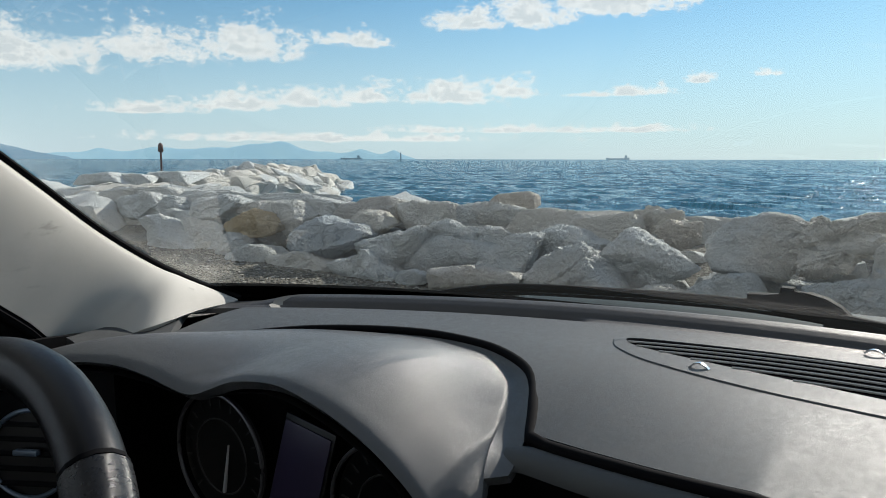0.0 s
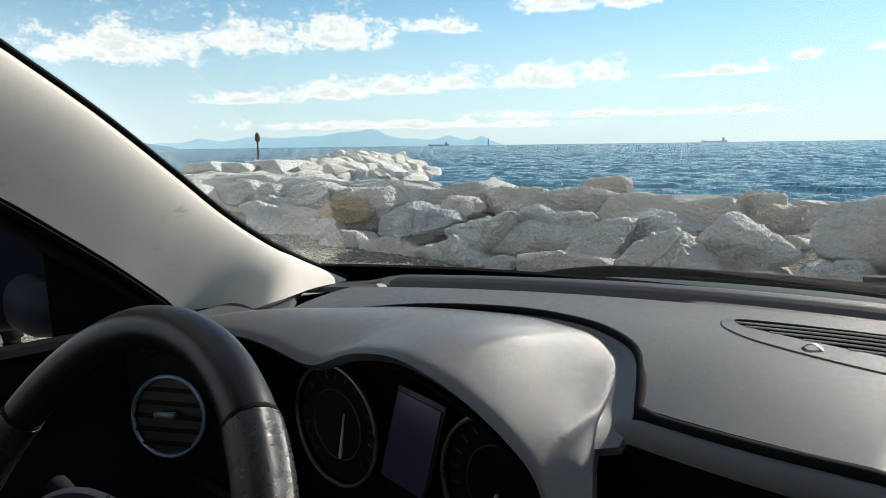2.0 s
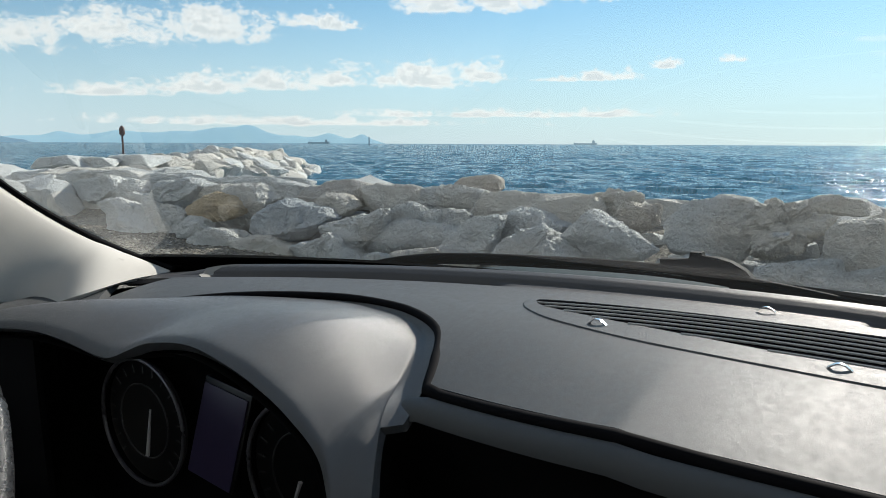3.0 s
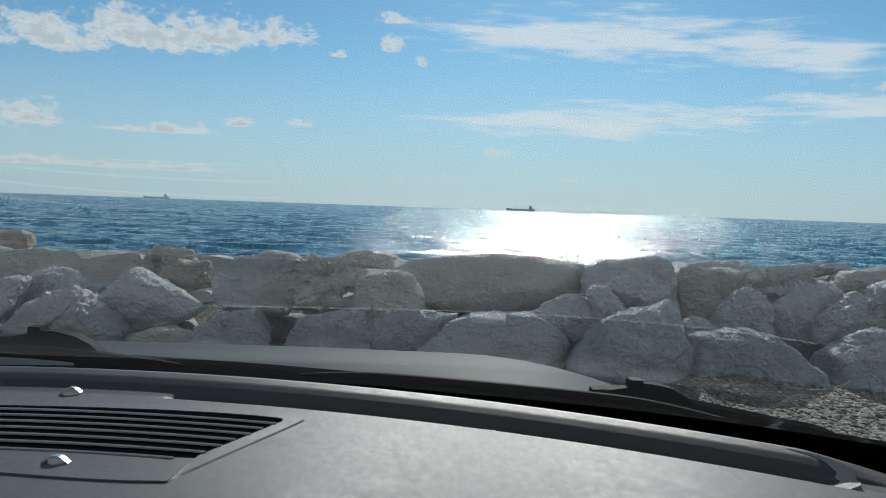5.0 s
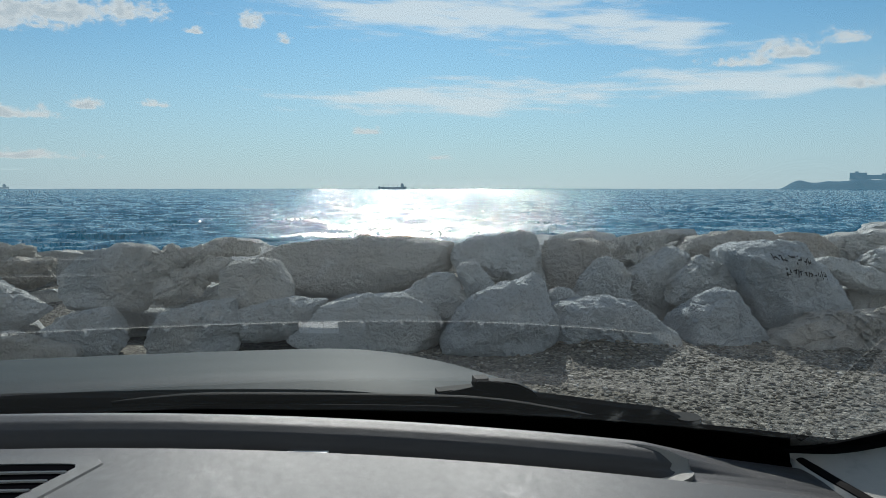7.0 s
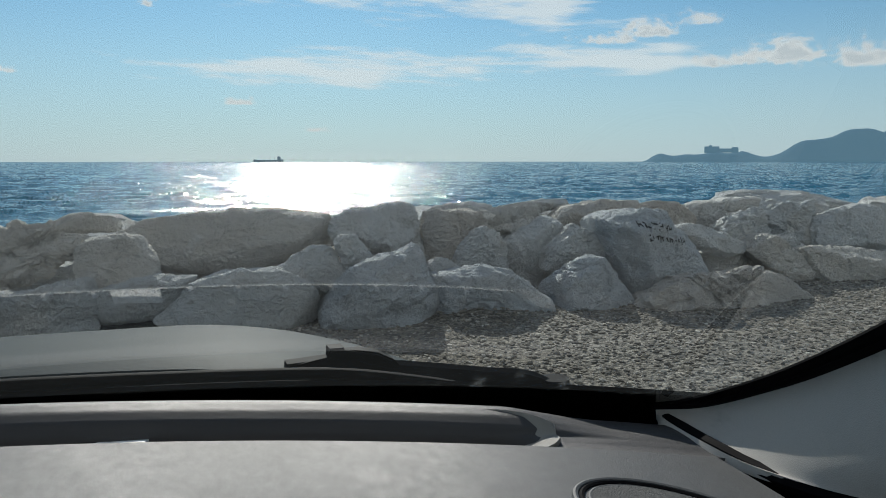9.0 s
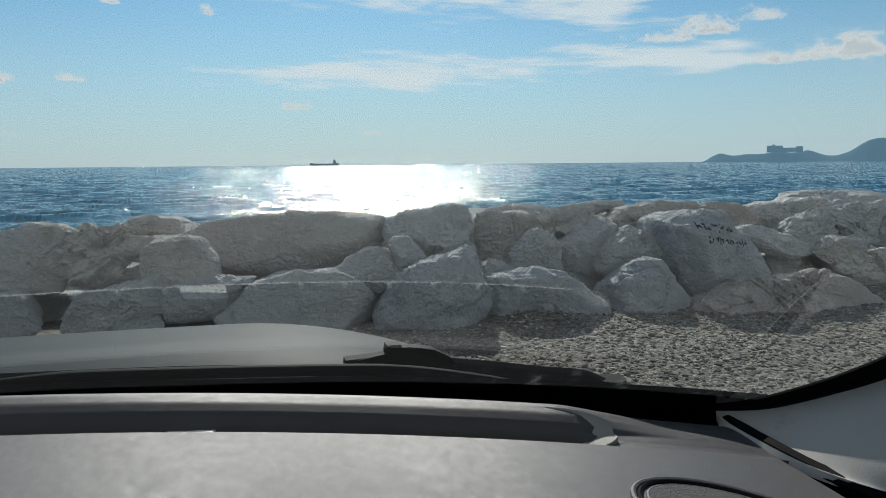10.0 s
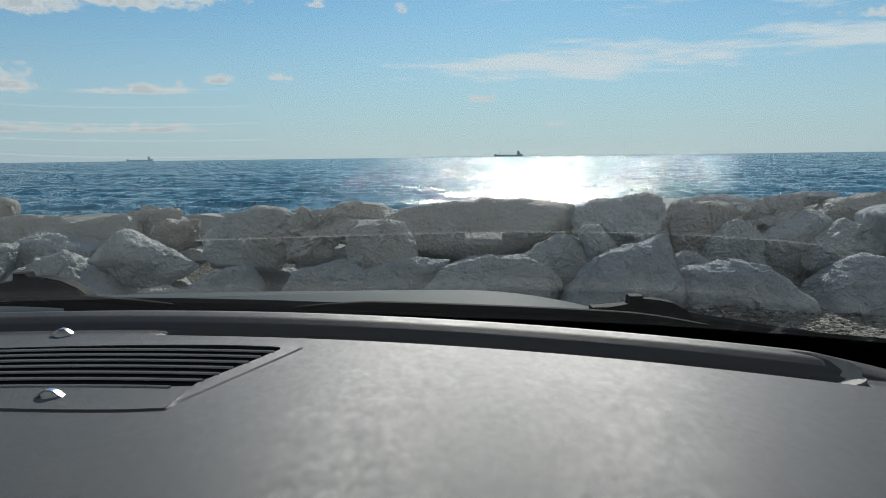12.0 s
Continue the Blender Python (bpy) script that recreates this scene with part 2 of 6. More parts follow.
def sea_build(k, b, co, out):
    """Wind-ruffled water: many small facets whose tilt is drawn from noise, larger farther out."""
    xyz = k.n("ShaderNodeSeparateXYZ", Vector=co)
    x, y = xyz.outputs[0], xyz.outputs[1]
    away = k.math("LOGARITHM", k.math("SQRT", k.math("ADD", k.math("MULTIPLY", x, x), k.math("MULTIPLY", y, y))), 2.71828)
    bearing = k.math("MULTIPLY", k.math("ARCTAN2", x, y), 57.2958)
    fan = k.n("ShaderNodeCombineXYZ", X=k.math("MULTIPLY", bearing, 3.4), Y=k.math("MULTIPLY", away, 42.0), Z=0.0).outputs[0]
    chop = k.n("ShaderNodeCombineXYZ", X=k.math("MULTIPLY", bearing, 8.5), Y=k.math("MULTIPLY", away, 85.0), Z=5.0).outputs[0]
    coarse = k.n("ShaderNodeTexNoise", Vector=chop, Scale=1.0, Detail=3.0, Roughness=0.75).outputs[1]
    near = k.n("ShaderNodeTexNoise", Vector=k.n("ShaderNodeMapping", Vector=co, Scale=(0.55, 1.0, 1.0)).outputs[0], Scale=2.2, Detail=5.0, Roughness=0.68).outputs[1]
    def tilt(vec, amount):
        a = k.n("ShaderNodeVectorMath", i0=vec, i1=(0.5, 0.5, 0.5))
        a.operation = "SUBTRACT"
        m = k.n("ShaderNodeVectorMath", i0=a.outputs[0], i1=(amount * 1.8, amount, 0.0))
        m.operation = "MULTIPLY"
        return m.outputs[0]
    both = k.n("ShaderNodeVectorMath", i0=tilt(coarse, 1.35), i1=tilt(near, 0.35)).outputs[0]
    # from low down the faces of the waves that lean shorewards hide the others
    toward = k.n("ShaderNodeVectorMath", i0=k.n("ShaderNodeCombineXYZ", X=x, Y=y).outputs[0])
    toward.operation = "NORMALIZE"
    shore = k.n("ShaderNodeVectorMath", i0=toward.outputs[0], i1=k.n("ShaderNodeCombineXYZ", **{a: k.math("MULTIPLY", k.smooth(away, 3.0, 6.0), -0.10) for a in "XYZ"}).outputs[0])
    shore.operation = "MULTIPLY"
    both = k.n("ShaderNodeVectorMath", i0=both, i1=shore.outputs[0]).outputs[0]
    up = k.n("ShaderNodeVectorMath", i0=both, i1=k.n("ShaderNodeNewGeometry").outputs["Normal"]).outputs[0]
    unit = k.n("ShaderNodeVectorMath", i0=up)
    unit.operation = "NORMALIZE"
    k.put(b, "Normal", unit.outputs[0])
    k.put(b, "Base Color", k.mix(k.smooth(k.noise(fan, 0.25, 4), 0.35, 0.7), (0.003, 0.062, 0.100, 1), (0.004, 0.082, 0.125, 1)))
    b.inputs["Roughness"].default_value, b.inputs["IOR"].default_value = 0.09, 1.33
    b.inputs["Specular IOR Level"].default_value = 0.4


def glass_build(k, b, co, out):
    """Clear raked glass under a film added as veiling glare, with dust smears at its lower corners."""
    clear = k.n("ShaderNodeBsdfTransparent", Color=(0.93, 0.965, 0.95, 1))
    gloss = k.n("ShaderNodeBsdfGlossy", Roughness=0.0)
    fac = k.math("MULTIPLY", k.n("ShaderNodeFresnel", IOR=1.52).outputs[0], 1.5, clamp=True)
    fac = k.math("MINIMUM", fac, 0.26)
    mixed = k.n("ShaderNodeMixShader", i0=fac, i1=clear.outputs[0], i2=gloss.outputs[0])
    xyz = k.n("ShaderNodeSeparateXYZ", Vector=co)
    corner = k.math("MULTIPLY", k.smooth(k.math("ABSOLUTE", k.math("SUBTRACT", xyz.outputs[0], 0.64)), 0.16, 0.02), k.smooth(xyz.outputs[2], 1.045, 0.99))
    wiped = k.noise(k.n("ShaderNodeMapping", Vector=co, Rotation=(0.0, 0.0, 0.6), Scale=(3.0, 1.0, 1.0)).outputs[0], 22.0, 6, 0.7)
    # even part of the film adds the veil of glare over dark things
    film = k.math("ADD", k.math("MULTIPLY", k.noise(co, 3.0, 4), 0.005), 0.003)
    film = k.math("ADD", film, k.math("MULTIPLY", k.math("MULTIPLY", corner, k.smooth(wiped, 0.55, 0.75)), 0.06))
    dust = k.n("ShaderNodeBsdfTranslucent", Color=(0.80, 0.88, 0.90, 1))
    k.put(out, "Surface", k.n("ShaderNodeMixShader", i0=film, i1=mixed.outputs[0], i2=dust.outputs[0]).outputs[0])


def haze_glow_build(col, strength):
    """Far land and ships: sea haze put into a glowing blue colour."""
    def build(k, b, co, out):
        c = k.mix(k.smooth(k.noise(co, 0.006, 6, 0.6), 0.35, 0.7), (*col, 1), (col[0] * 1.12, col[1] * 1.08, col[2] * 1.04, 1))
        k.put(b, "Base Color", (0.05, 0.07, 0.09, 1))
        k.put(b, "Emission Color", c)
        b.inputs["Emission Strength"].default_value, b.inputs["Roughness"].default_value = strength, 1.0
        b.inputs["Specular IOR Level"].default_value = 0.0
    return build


def mirror_build(k, b, co, out):
    b.inputs["Metallic"].default_value, b.inputs["Roughness"].default_value = 1.0, 0.015
    b.inputs["Base Color"].default_value = (0.78, 0.86, 0.87, 1)


M = {name: material(name, build) for name, build in {
    "dash_grey": dash_build((0.072, 0.076, 0.079), 0.49, 0.21, cell=150.0, strength=0.20),
    "hood_grey": dash_build((0.088, 0.092, 0.097), 0.37, 0.55, cell=200.0, strength=0.42),
    "roll_dark": dash_build((0.048, 0.048, 0.050), 0.47, 0.27, cell=200.0, strength=0.2),
    "dash_dark": dash_build((0.022, 0.022, 0.024), 0.5),
    "trim_black": plain((0.007, 0.007, 0.008), 0.75, grain=200, bump=0.1, spec=0.12),
    "rubber": plain((0.005, 0.005, 0.006), 0.8, grain=150, spec=0.06),
    "leather": dash_build((0.005, 0.005, 0.006), 0.36, 0.25, cell=420.0, strength=0.08),
    "grip_leather": dash_build((0.010, 0.010, 0.011), 0.30, 0.4, cell=300.0, strength=0.25),
    "chrome": plain((0.75, 0.77, 0.8), 0.22, 1.0, amount=0.05),
    "satin": plain((0.13, 0.17, 0.22), 0.30, 0.4, amount=0.08),
    "gauge_black": plain((0.006, 0.006, 0.007), 0.35),
    "needle_white": plain((0.6, 0.6, 0.6), 0.5),
    "screen": plain((0.058, 0.046, 0.10), 0.3),
    "paint_silver": plain((0.036, 0.047, 0.051), 0.60, 0.0, coat=0.0, amount=0.2, grain=260, bump=0.35, spec=0.07),
    "paint_blue": plain((0.004, 0.009, 0.020), 0.45, 0.0, amount=0.05, spec=0.12),
    "paint_white": plain((0.62, 0.66, 0.72), 0.3, coat=0.7, amount=0.04),
    "alloy": plain((0.5, 0.52, 0.54), 0.35, 0.9, amount=0.08),
    "rock": rock_build((0.69, 0.705, 0.695), (0.64, 0.585, 0.50), (0.82, 0.815, 0.785)), "rock_tan": rock_build((0.58, 0.47, 0.32), (0.50, 0.40, 0.27), (0.70, 0.60, 0.45)),
    "rock_bluish": rock_build((0.56, 0.595, 0.615), (0.52, 0.53, 0.52), (0.70, 0.72, 0.72)), "rock_warm": rock_build((0.62, 0.59, 0.545), (0.56, 0.50, 0.42), (0.74, 0.715, 0.66)), "gravel": gravel_build, "pebbles": pebble_build, "sea": sea_build, "glass": glass_build, "mirror": mirror_build,
    "label_white": plain((0.84, 0.84, 0.82), 0.6), "graffiti": plain((0.03, 0.032, 0.035), 0.8),
    # distance haze is in these emitted colours, ships included
    "far_hills": haze_glow_build((0.235, 0.395, 0.50), 1.0), "far_coast": haze_glow_build((0.10, 0.19, 0.27), 1.0), "headland": haze_glow_build((0.085, 0.17, 0.235), 1.0),
    "ship_dark": haze_glow_build((0.06, 0.11, 0.15), 1.0), "ship_pale": haze_glow_build((0.15, 0.22, 0.27), 1.0),
    "asphalt": plain((0.075, 0.105, 0.112), 0.9, grain=35, amount=0.3), "wall_white": plain((0.62, 0.61, 0.58), 0.85, grain=12),
    "red_paint": plain((0.07, 0.025, 0.02), 0.6), "roof_cloth": plain((0.42, 0.41, 0.38), 0.95, grain=90),
    "window_dark": plain((0.02, 0.025, 0.03), 0.12),
}.items()}

# ---- building helpers ----


def obj(name, verts, faces, mat, parent=None, label="", smooth=True):
    me = bpy.data.meshes.new(name)
    me.from_pydata([tuple(v) for v in verts], [], faces)
    me.validate()
    me.materials.append(M[mat])
    if smooth:
        me.polygons.foreach_set("use_smooth", [True] * len(me.polygons))
    ob = new(name, me)
    if parent:
        ob.parent = parent
    return tagged(ob, label)


def part(name, bm, mat, parent, label="", smooth=True):
    me = bpy.data.meshes.new(name)
    bmesh.ops.recalc_face_normals(bm, faces=bm.faces)
    bm.to_mesh(me)
    bm.free()
    me.materials.append(M[mat])
    if smooth:
        me.polygons.foreach_set("use_smooth", [True] * len(me.polygons))
        me.set_sharp_from_angle(angle=radians(38))
    ob = new(name, me)
    if parent:
        ob.parent = parent
    return tagged(ob, label)


def thing(name, label, category, group="", kind="", at=(0, 0, 0)):
    e = new(name)
    e.location = at
    return tagged(e, label, category, group, kind)


def box(size, at=(0, 0, 0), bevel=0.0, turn=None, bm=None):
    own = bm or bmesh.new()
    m = Matrix.Translation(at) @ (turn.to_4x4() if turn else Matrix()) @ Matrix.Diagonal((*size, 1))
    geo = bmesh.ops.create_cube(own, size=1.0, matrix=m)
    if bevel:
        edges = list({e for v in geo["verts"] for e in v.link_edges})
        bmesh.ops.bevel(own, geom=edges, offset=bevel, segments=2, profile=0.6, affect="EDGES")
    return own


def sheet(fn, nu, nv, thick=0.0, toward=(0, 0, -1), closed=False):
    """A surface fn(u, v), u and v from 0 to 1, thickened towards one side."""
    bm = bmesh.new()
    rows = [[bm.verts.new(fn(i / nu, j / nv)) for i in range(nu + (0 if closed else 1))] for j in range(nv + 1)]
    wide = len(rows[0])
    across = wide if closed else wide - 1
    for j in range(nv):
        for i in range(across):
            a = (i + 1) % wide
            bm.faces.new((rows[j][i], rows[j][a], rows[j + 1][a], rows[j + 1][i]))
    if thick:
        bm.normal_update()
        way = Vector(toward)
        sign = 1 if sum(v.normal.dot(way) for row in rows for v in row) > 0 else -1
        under = [[bm.verts.new(v.co + v.normal * sign * abs(thick)) for v in row] for row in rows]
        for j in range(nv):
            for i in range(across):
                a = (i + 1) % wide
                bm.faces.new((under[j][i], under[j + 1][i], under[j + 1][a], under[j][a]))
        for j in (0, nv):
            for i in range(across):
                a = (i + 1) % wide
                bm.faces.new((rows[j][i], rows[j][a], under[j][a], under[j][i]))
        if not closed:
            for i in (0, wide - 1):
                for j in range(nv):
                    bm.faces.new((rows[j][i], rows[j + 1][i], under[j + 1][i], under[j][i]))
    return bm


def tube(points, radius, sides=10, closed=False, bm=None, flat=1.0):
    """A round bar along points."""
    own = bm or bmesh.new()
    pts = [Vector(p) for p in points]
    rings = []
    for i, p in enumerate(pts):
        a = pts[(i - 1) % len(pts)] if closed or i else pts[i]
        b = pts[(i + 1) % len(pts)] if closed or i < len(pts) - 1 else pts[i]
        q = (b - a).to_track_quat("Z", "X")
        r = radius[i] if isinstance(radius, (list, tuple)) else radius
        rings.append([own.verts.new(p + q @ Vector((math.cos(t) * r, math.sin(t) * r * flat, 0))) for t in (2 * math.pi * s / sides for s in range(sides))])
    n = len(rings)
    for i in range(n if closed else n - 1):
        for s in range(sides):
            own.faces.new((rings[i][s], rings[i][(s + 1) % sides], rings[(i + 1) % n][(s + 1) % sides], rings[(i + 1) % n][s]))
    if not closed:
        own.faces.new(rings[0][::-1]), own.faces.new(rings[-1])
    return own


def line(stops, u):
    """Smooth interpolation through evenly spaced stops."""
    stops = [Vector(s) if isinstance(s, (tuple, list)) else s for s in stops]
    f = min(max(u, 0.0), 1.0) * (len(stops) - 1)
    i = min(int(f), len(stops) - 2)
    p0, p1, p2, p3 = stops[max(i - 1, 0)], stops[i], stops[i + 1], stops[min(i + 2, len(stops) - 1)]
    t = f - i
    return p1 + (p2 - p0) * (0.5 * t) + (p0 * 2 - p1 * 5 + p2 * 4 - p3) * (0.5 * t * t) + (p1 * 3 - p0 - p2 * 3 + p3) * (0.5 * t ** 3)


# ---- ground and sea ----
SEA = -1.2


def ground_height(x, y):
    """Gravel lot, a low berm under the boulders, then the bed of the sea."""
    h = 0.012 * noise.noise((x * 0.9, y * 0.9, 0)) + 0.02 * noise.noise((x * 0.25, y * 0.25, 4))
    h += 0.10 * math.exp(-((x - 2.45) / 0.45) ** 2 - ((y - 4.95) / 0.33) ** 2)
    edge = 6.1 + 0.15 * noise.noise((x * 0.3, 0, 9))
    if y > edge:
        h += 0.32 * min((y - edge) / 0.9, 1.0)
    if y > 7.4:
        h -= min((y - 7.4) / 2.2, 1.0) * 2.6
    return h


def ground():
    xs = [-4500, -800, -150, -60] + [-30 + 0.3 * i for i in range(150)] + [16, 25, 60, 150, 800, 4500]
    ys = [-4500, -600, -120, -40, -20, -10, -5, -2] + [-1 + 0.2 * i for i in range(57)] + [11, 20, 100, 900, 4700]
    verts = [(x, y, ground_height(x, y) if y < 60 else -4.0) for y in ys for x in xs]
    n = len(xs)
    faces = [(j * n + i, j * n + i + 1, (j + 1) * n + i + 1, (j + 1) * n + i) for j in range(len(ys) - 1) for i in range(n - 1)]
    tagged(obj("ground", verts, faces, "gravel"), "brown gravel parking ground beside the sea wall", "ground", kind="structure")


ground()


def wave_height(x, y):
    """Short wind waves with crests across the wind, up to a hand high."""
    a = noise.noise((x * 0.10, y * 0.26, 1.0))
    b = noise.noise((x * 0.26 + 9, y * 0.62, 2.0))
    c = noise.noise((x * 0.75, y * 1.5, 3.0))
    return 0.55 * (0.5 - abs(a)) + 0.34 * (0.4 - abs(b)) + 0.10 * c - 0.25


def water():
    """A fan of real waves off the wall that levels out far off, then flat sea to the horizon."""
    cols, rows = 420, 440
    radii = [8.0]
    for i in range(rows):
        radii.append(radii[-1] + max(0.22, radii[-1] * 0.0098))
    verts = []
    for r in radii:
        fade = min(1.0, max(0.0, (radii[-1] - r) / 60))
        for i in range(cols + 1):
            a = radians(-64 + 134 * i / cols)
            x, y = -math.sin(a) * r, math.cos(a) * r
            verts.append((x, y, SEA + wave_height(x, y) * fade))
    n = cols + 1
    faces = [(j * n + i, j * n + i + 1, (j + 1) * n + i + 1, (j + 1) * n + i) for j in range(rows) for i in range(cols)]
    k = len(verts)
    ring = []
    for i in range(n):
        a = radians(-64 + 134 * i / cols)
        verts.append((-math.sin(a) * 4850, math.cos(a) * 4850, SEA))
    last = rows * n
    faces += [(last + i, last + i + 1, k + i + 1, k + i) for i in range(cols)]
    sides = [(-math.sin(radians(a)) * r, math.cos(radians(a)) * r, SEA - 0.02) for a, r in ((70, 8), (100, 8), (100, 4850), (70, 4850), (-64, 8), (-64, 4850), (-100, 4850), (-100, 8))]
    k = len(verts)
    verts += sides
    faces += [(k, k + 1, k + 2, k + 3), (k + 4, k + 5, k + 6, k + 7)]
    tagged(obj("water", verts, faces, "sea"), "choppy deep blue sea glittering in the sun", "sea", kind="structure")


water()

# ---- boulders of the sea wall ----


def boulder_mesh(seed, size, detail=4, cuts=9):
    """An angular quarried block: planes cut from a ball, then roughened."""
    rnd = random.Random(seed)
    bm = bmesh.new()
    bmesh.ops.create_icosphere(bm, subdivisions=detail, radius=1.0)
    planes = []
    for a in ((1, 0, 0), (-1, 0, 0), (0, 1, 0), (0, -1, 0), (0, 0, 1), (0, 0, -1)):
        n = Vector(a) + Vector((rnd.uniform(-0.42, 0.42), rnd.uniform(-0.42, 0.42), rnd.uniform(-0.42, 0.42)))
        planes.append((n.normalized(), rnd.uniform(0.44, 0.54) if a == (0, -1, 0) else rnd.uniform(0.56, 0.70)))
    for _ in range(cuts):
        n = Vector((rnd.gauss(0, 1), rnd.gauss(0, 1), rnd.gauss(0, 1))).normalized()
        planes.append((n, rnd.uniform(0.66, 0.84)))
    for v in bm.verts:
        p = v.co.copy()
        for n, d in planes:
            over = p.dot(n) - d
            if over > 0:
                p -= n * over * 0.985
        v.co = p
    off = Vector((rnd.uniform(-50, 50), rnd.uniform(-50, 50), rnd.uniform(-50, 50)))
    lean = Euler((rnd.uniform(-0.5, 0.5), rnd.uniform(-0.5, 0.5), 0)).to_matrix()
    bm.normal_update()
    for v in bm.verts:
        q = v.co * 1.7 + off
        bed = lean @ q
        crack = max(0.0, 0.05 - abs(noise.noise(q * 0.9))) * 1.3
        flake = noise.noise(Vector((bed.x * 0.9, bed.y * 0.9, bed.z * 4.5)))
        v.co += v.normal * (0.05 * noise.noise(q) + 0.035 * noise.noise(q * 4.0) - crack + 0.022 * noise.noise(q * 9.0) + 0.012 * noise.noise(q * 19.0)
                            + (0.045 * round(flake * 5) / 5 if v.normal.z > -0.2 else 0))
    lo = [min(v.co[i] for v in bm.verts) for i in range(3)]
    hi = [max(v.co[i] for v in bm.verts) for i in range(3)]
    for v in bm.verts:
        v.co = Vector(((v.co[i] - (lo[i] + hi[i]) / 2) / (hi[i] - lo[i]) * size[i] for i in range(3)))
    me = bpy.data.meshes.new("boulder")
    bm.to_mesh(me)
    bm.free()
    me.materials.append(M["rock"])
    me.polygons.foreach_set("use_smooth", [True] * len(me.polygons))
    me.set_sharp_from_angle(angle=radians(30))
    return me


BOULDER_LABELS = ("pale grey angular limestone boulder of the sea wall", "rough whitish limestone block wedged among other boulders",
                  "weathered grey quarry stone stacked in the breakwater")
count = [0]


def boulder(x, z, w, h, y, tilt=0.0, depth=None, label="", grow=1.3, detail=5, group="sea wall boulders"):
    """One boulder whose face to the lot stands about y, with its middle at x, z."""
    count[0] += 1
    d = depth or min(max(0.8 * (w + h) * 0.6, 0.4), 1.2)
    me = boulder_mesh(100 + count[0], (w * grow, d, h * grow + 0.06), detail=detail)
    ob = new("boulder", me)
    ob.matrix_basis = pose(x, y + d * 0.36, z - 0.03, 0, tilt, 0)
    if label.startswith("tan"):
        me.materials[0] = M["rock_tan"]
    long = label or ("long flat " if w > 2.2 * h else "") + BOULDER_LABELS[count[0] % 3]
    return tagged(ob, long, "boulder", group)


BALLS = {}


def ball(detail):
    """Directions and faces of an even ball, kept for all boulders."""
    if detail not in BALLS:
        bm = bmesh.new()
        bmesh.ops.create_icosphere(bm, subdivisions=detail, radius=1.0)
        bm.verts.ensure_lookup_table()
        BALLS[detail] = np.array([v.co[:] for v in bm.verts]), [[v.index for v in f.verts] for f in bm.faces]
        bm.free()
    return BALLS[detail]


KINDS = {
    "": ("rock", BOULDER_LABELS[0]), "tan": ("rock_tan", "tan sunlit boulder resting among grey ones"), "brown": ("rock_warm", "warm brownish limestone boulder in the sea wall"),
    # the blue kind has its sky-lit shade in the rock colour
    "blue": ("rock_bluish", "smooth limestone boulder, bluish grey shade put into its colour"), "low": ("rock", "low sunlit pale stone at the gravel's edge"),
    "slab": ("rock_warm", "flat pale yellowish slab of the sea wall"), "lowtan": ("rock_warm", "low rugged tan boulder half sunk in the gravel"),
    "jet": ("rock", "sunlit pale slab at the head of the jetty"), "marked": ("rock_bluish", "tall smooth pale slab with dark scrawled marks"),
}


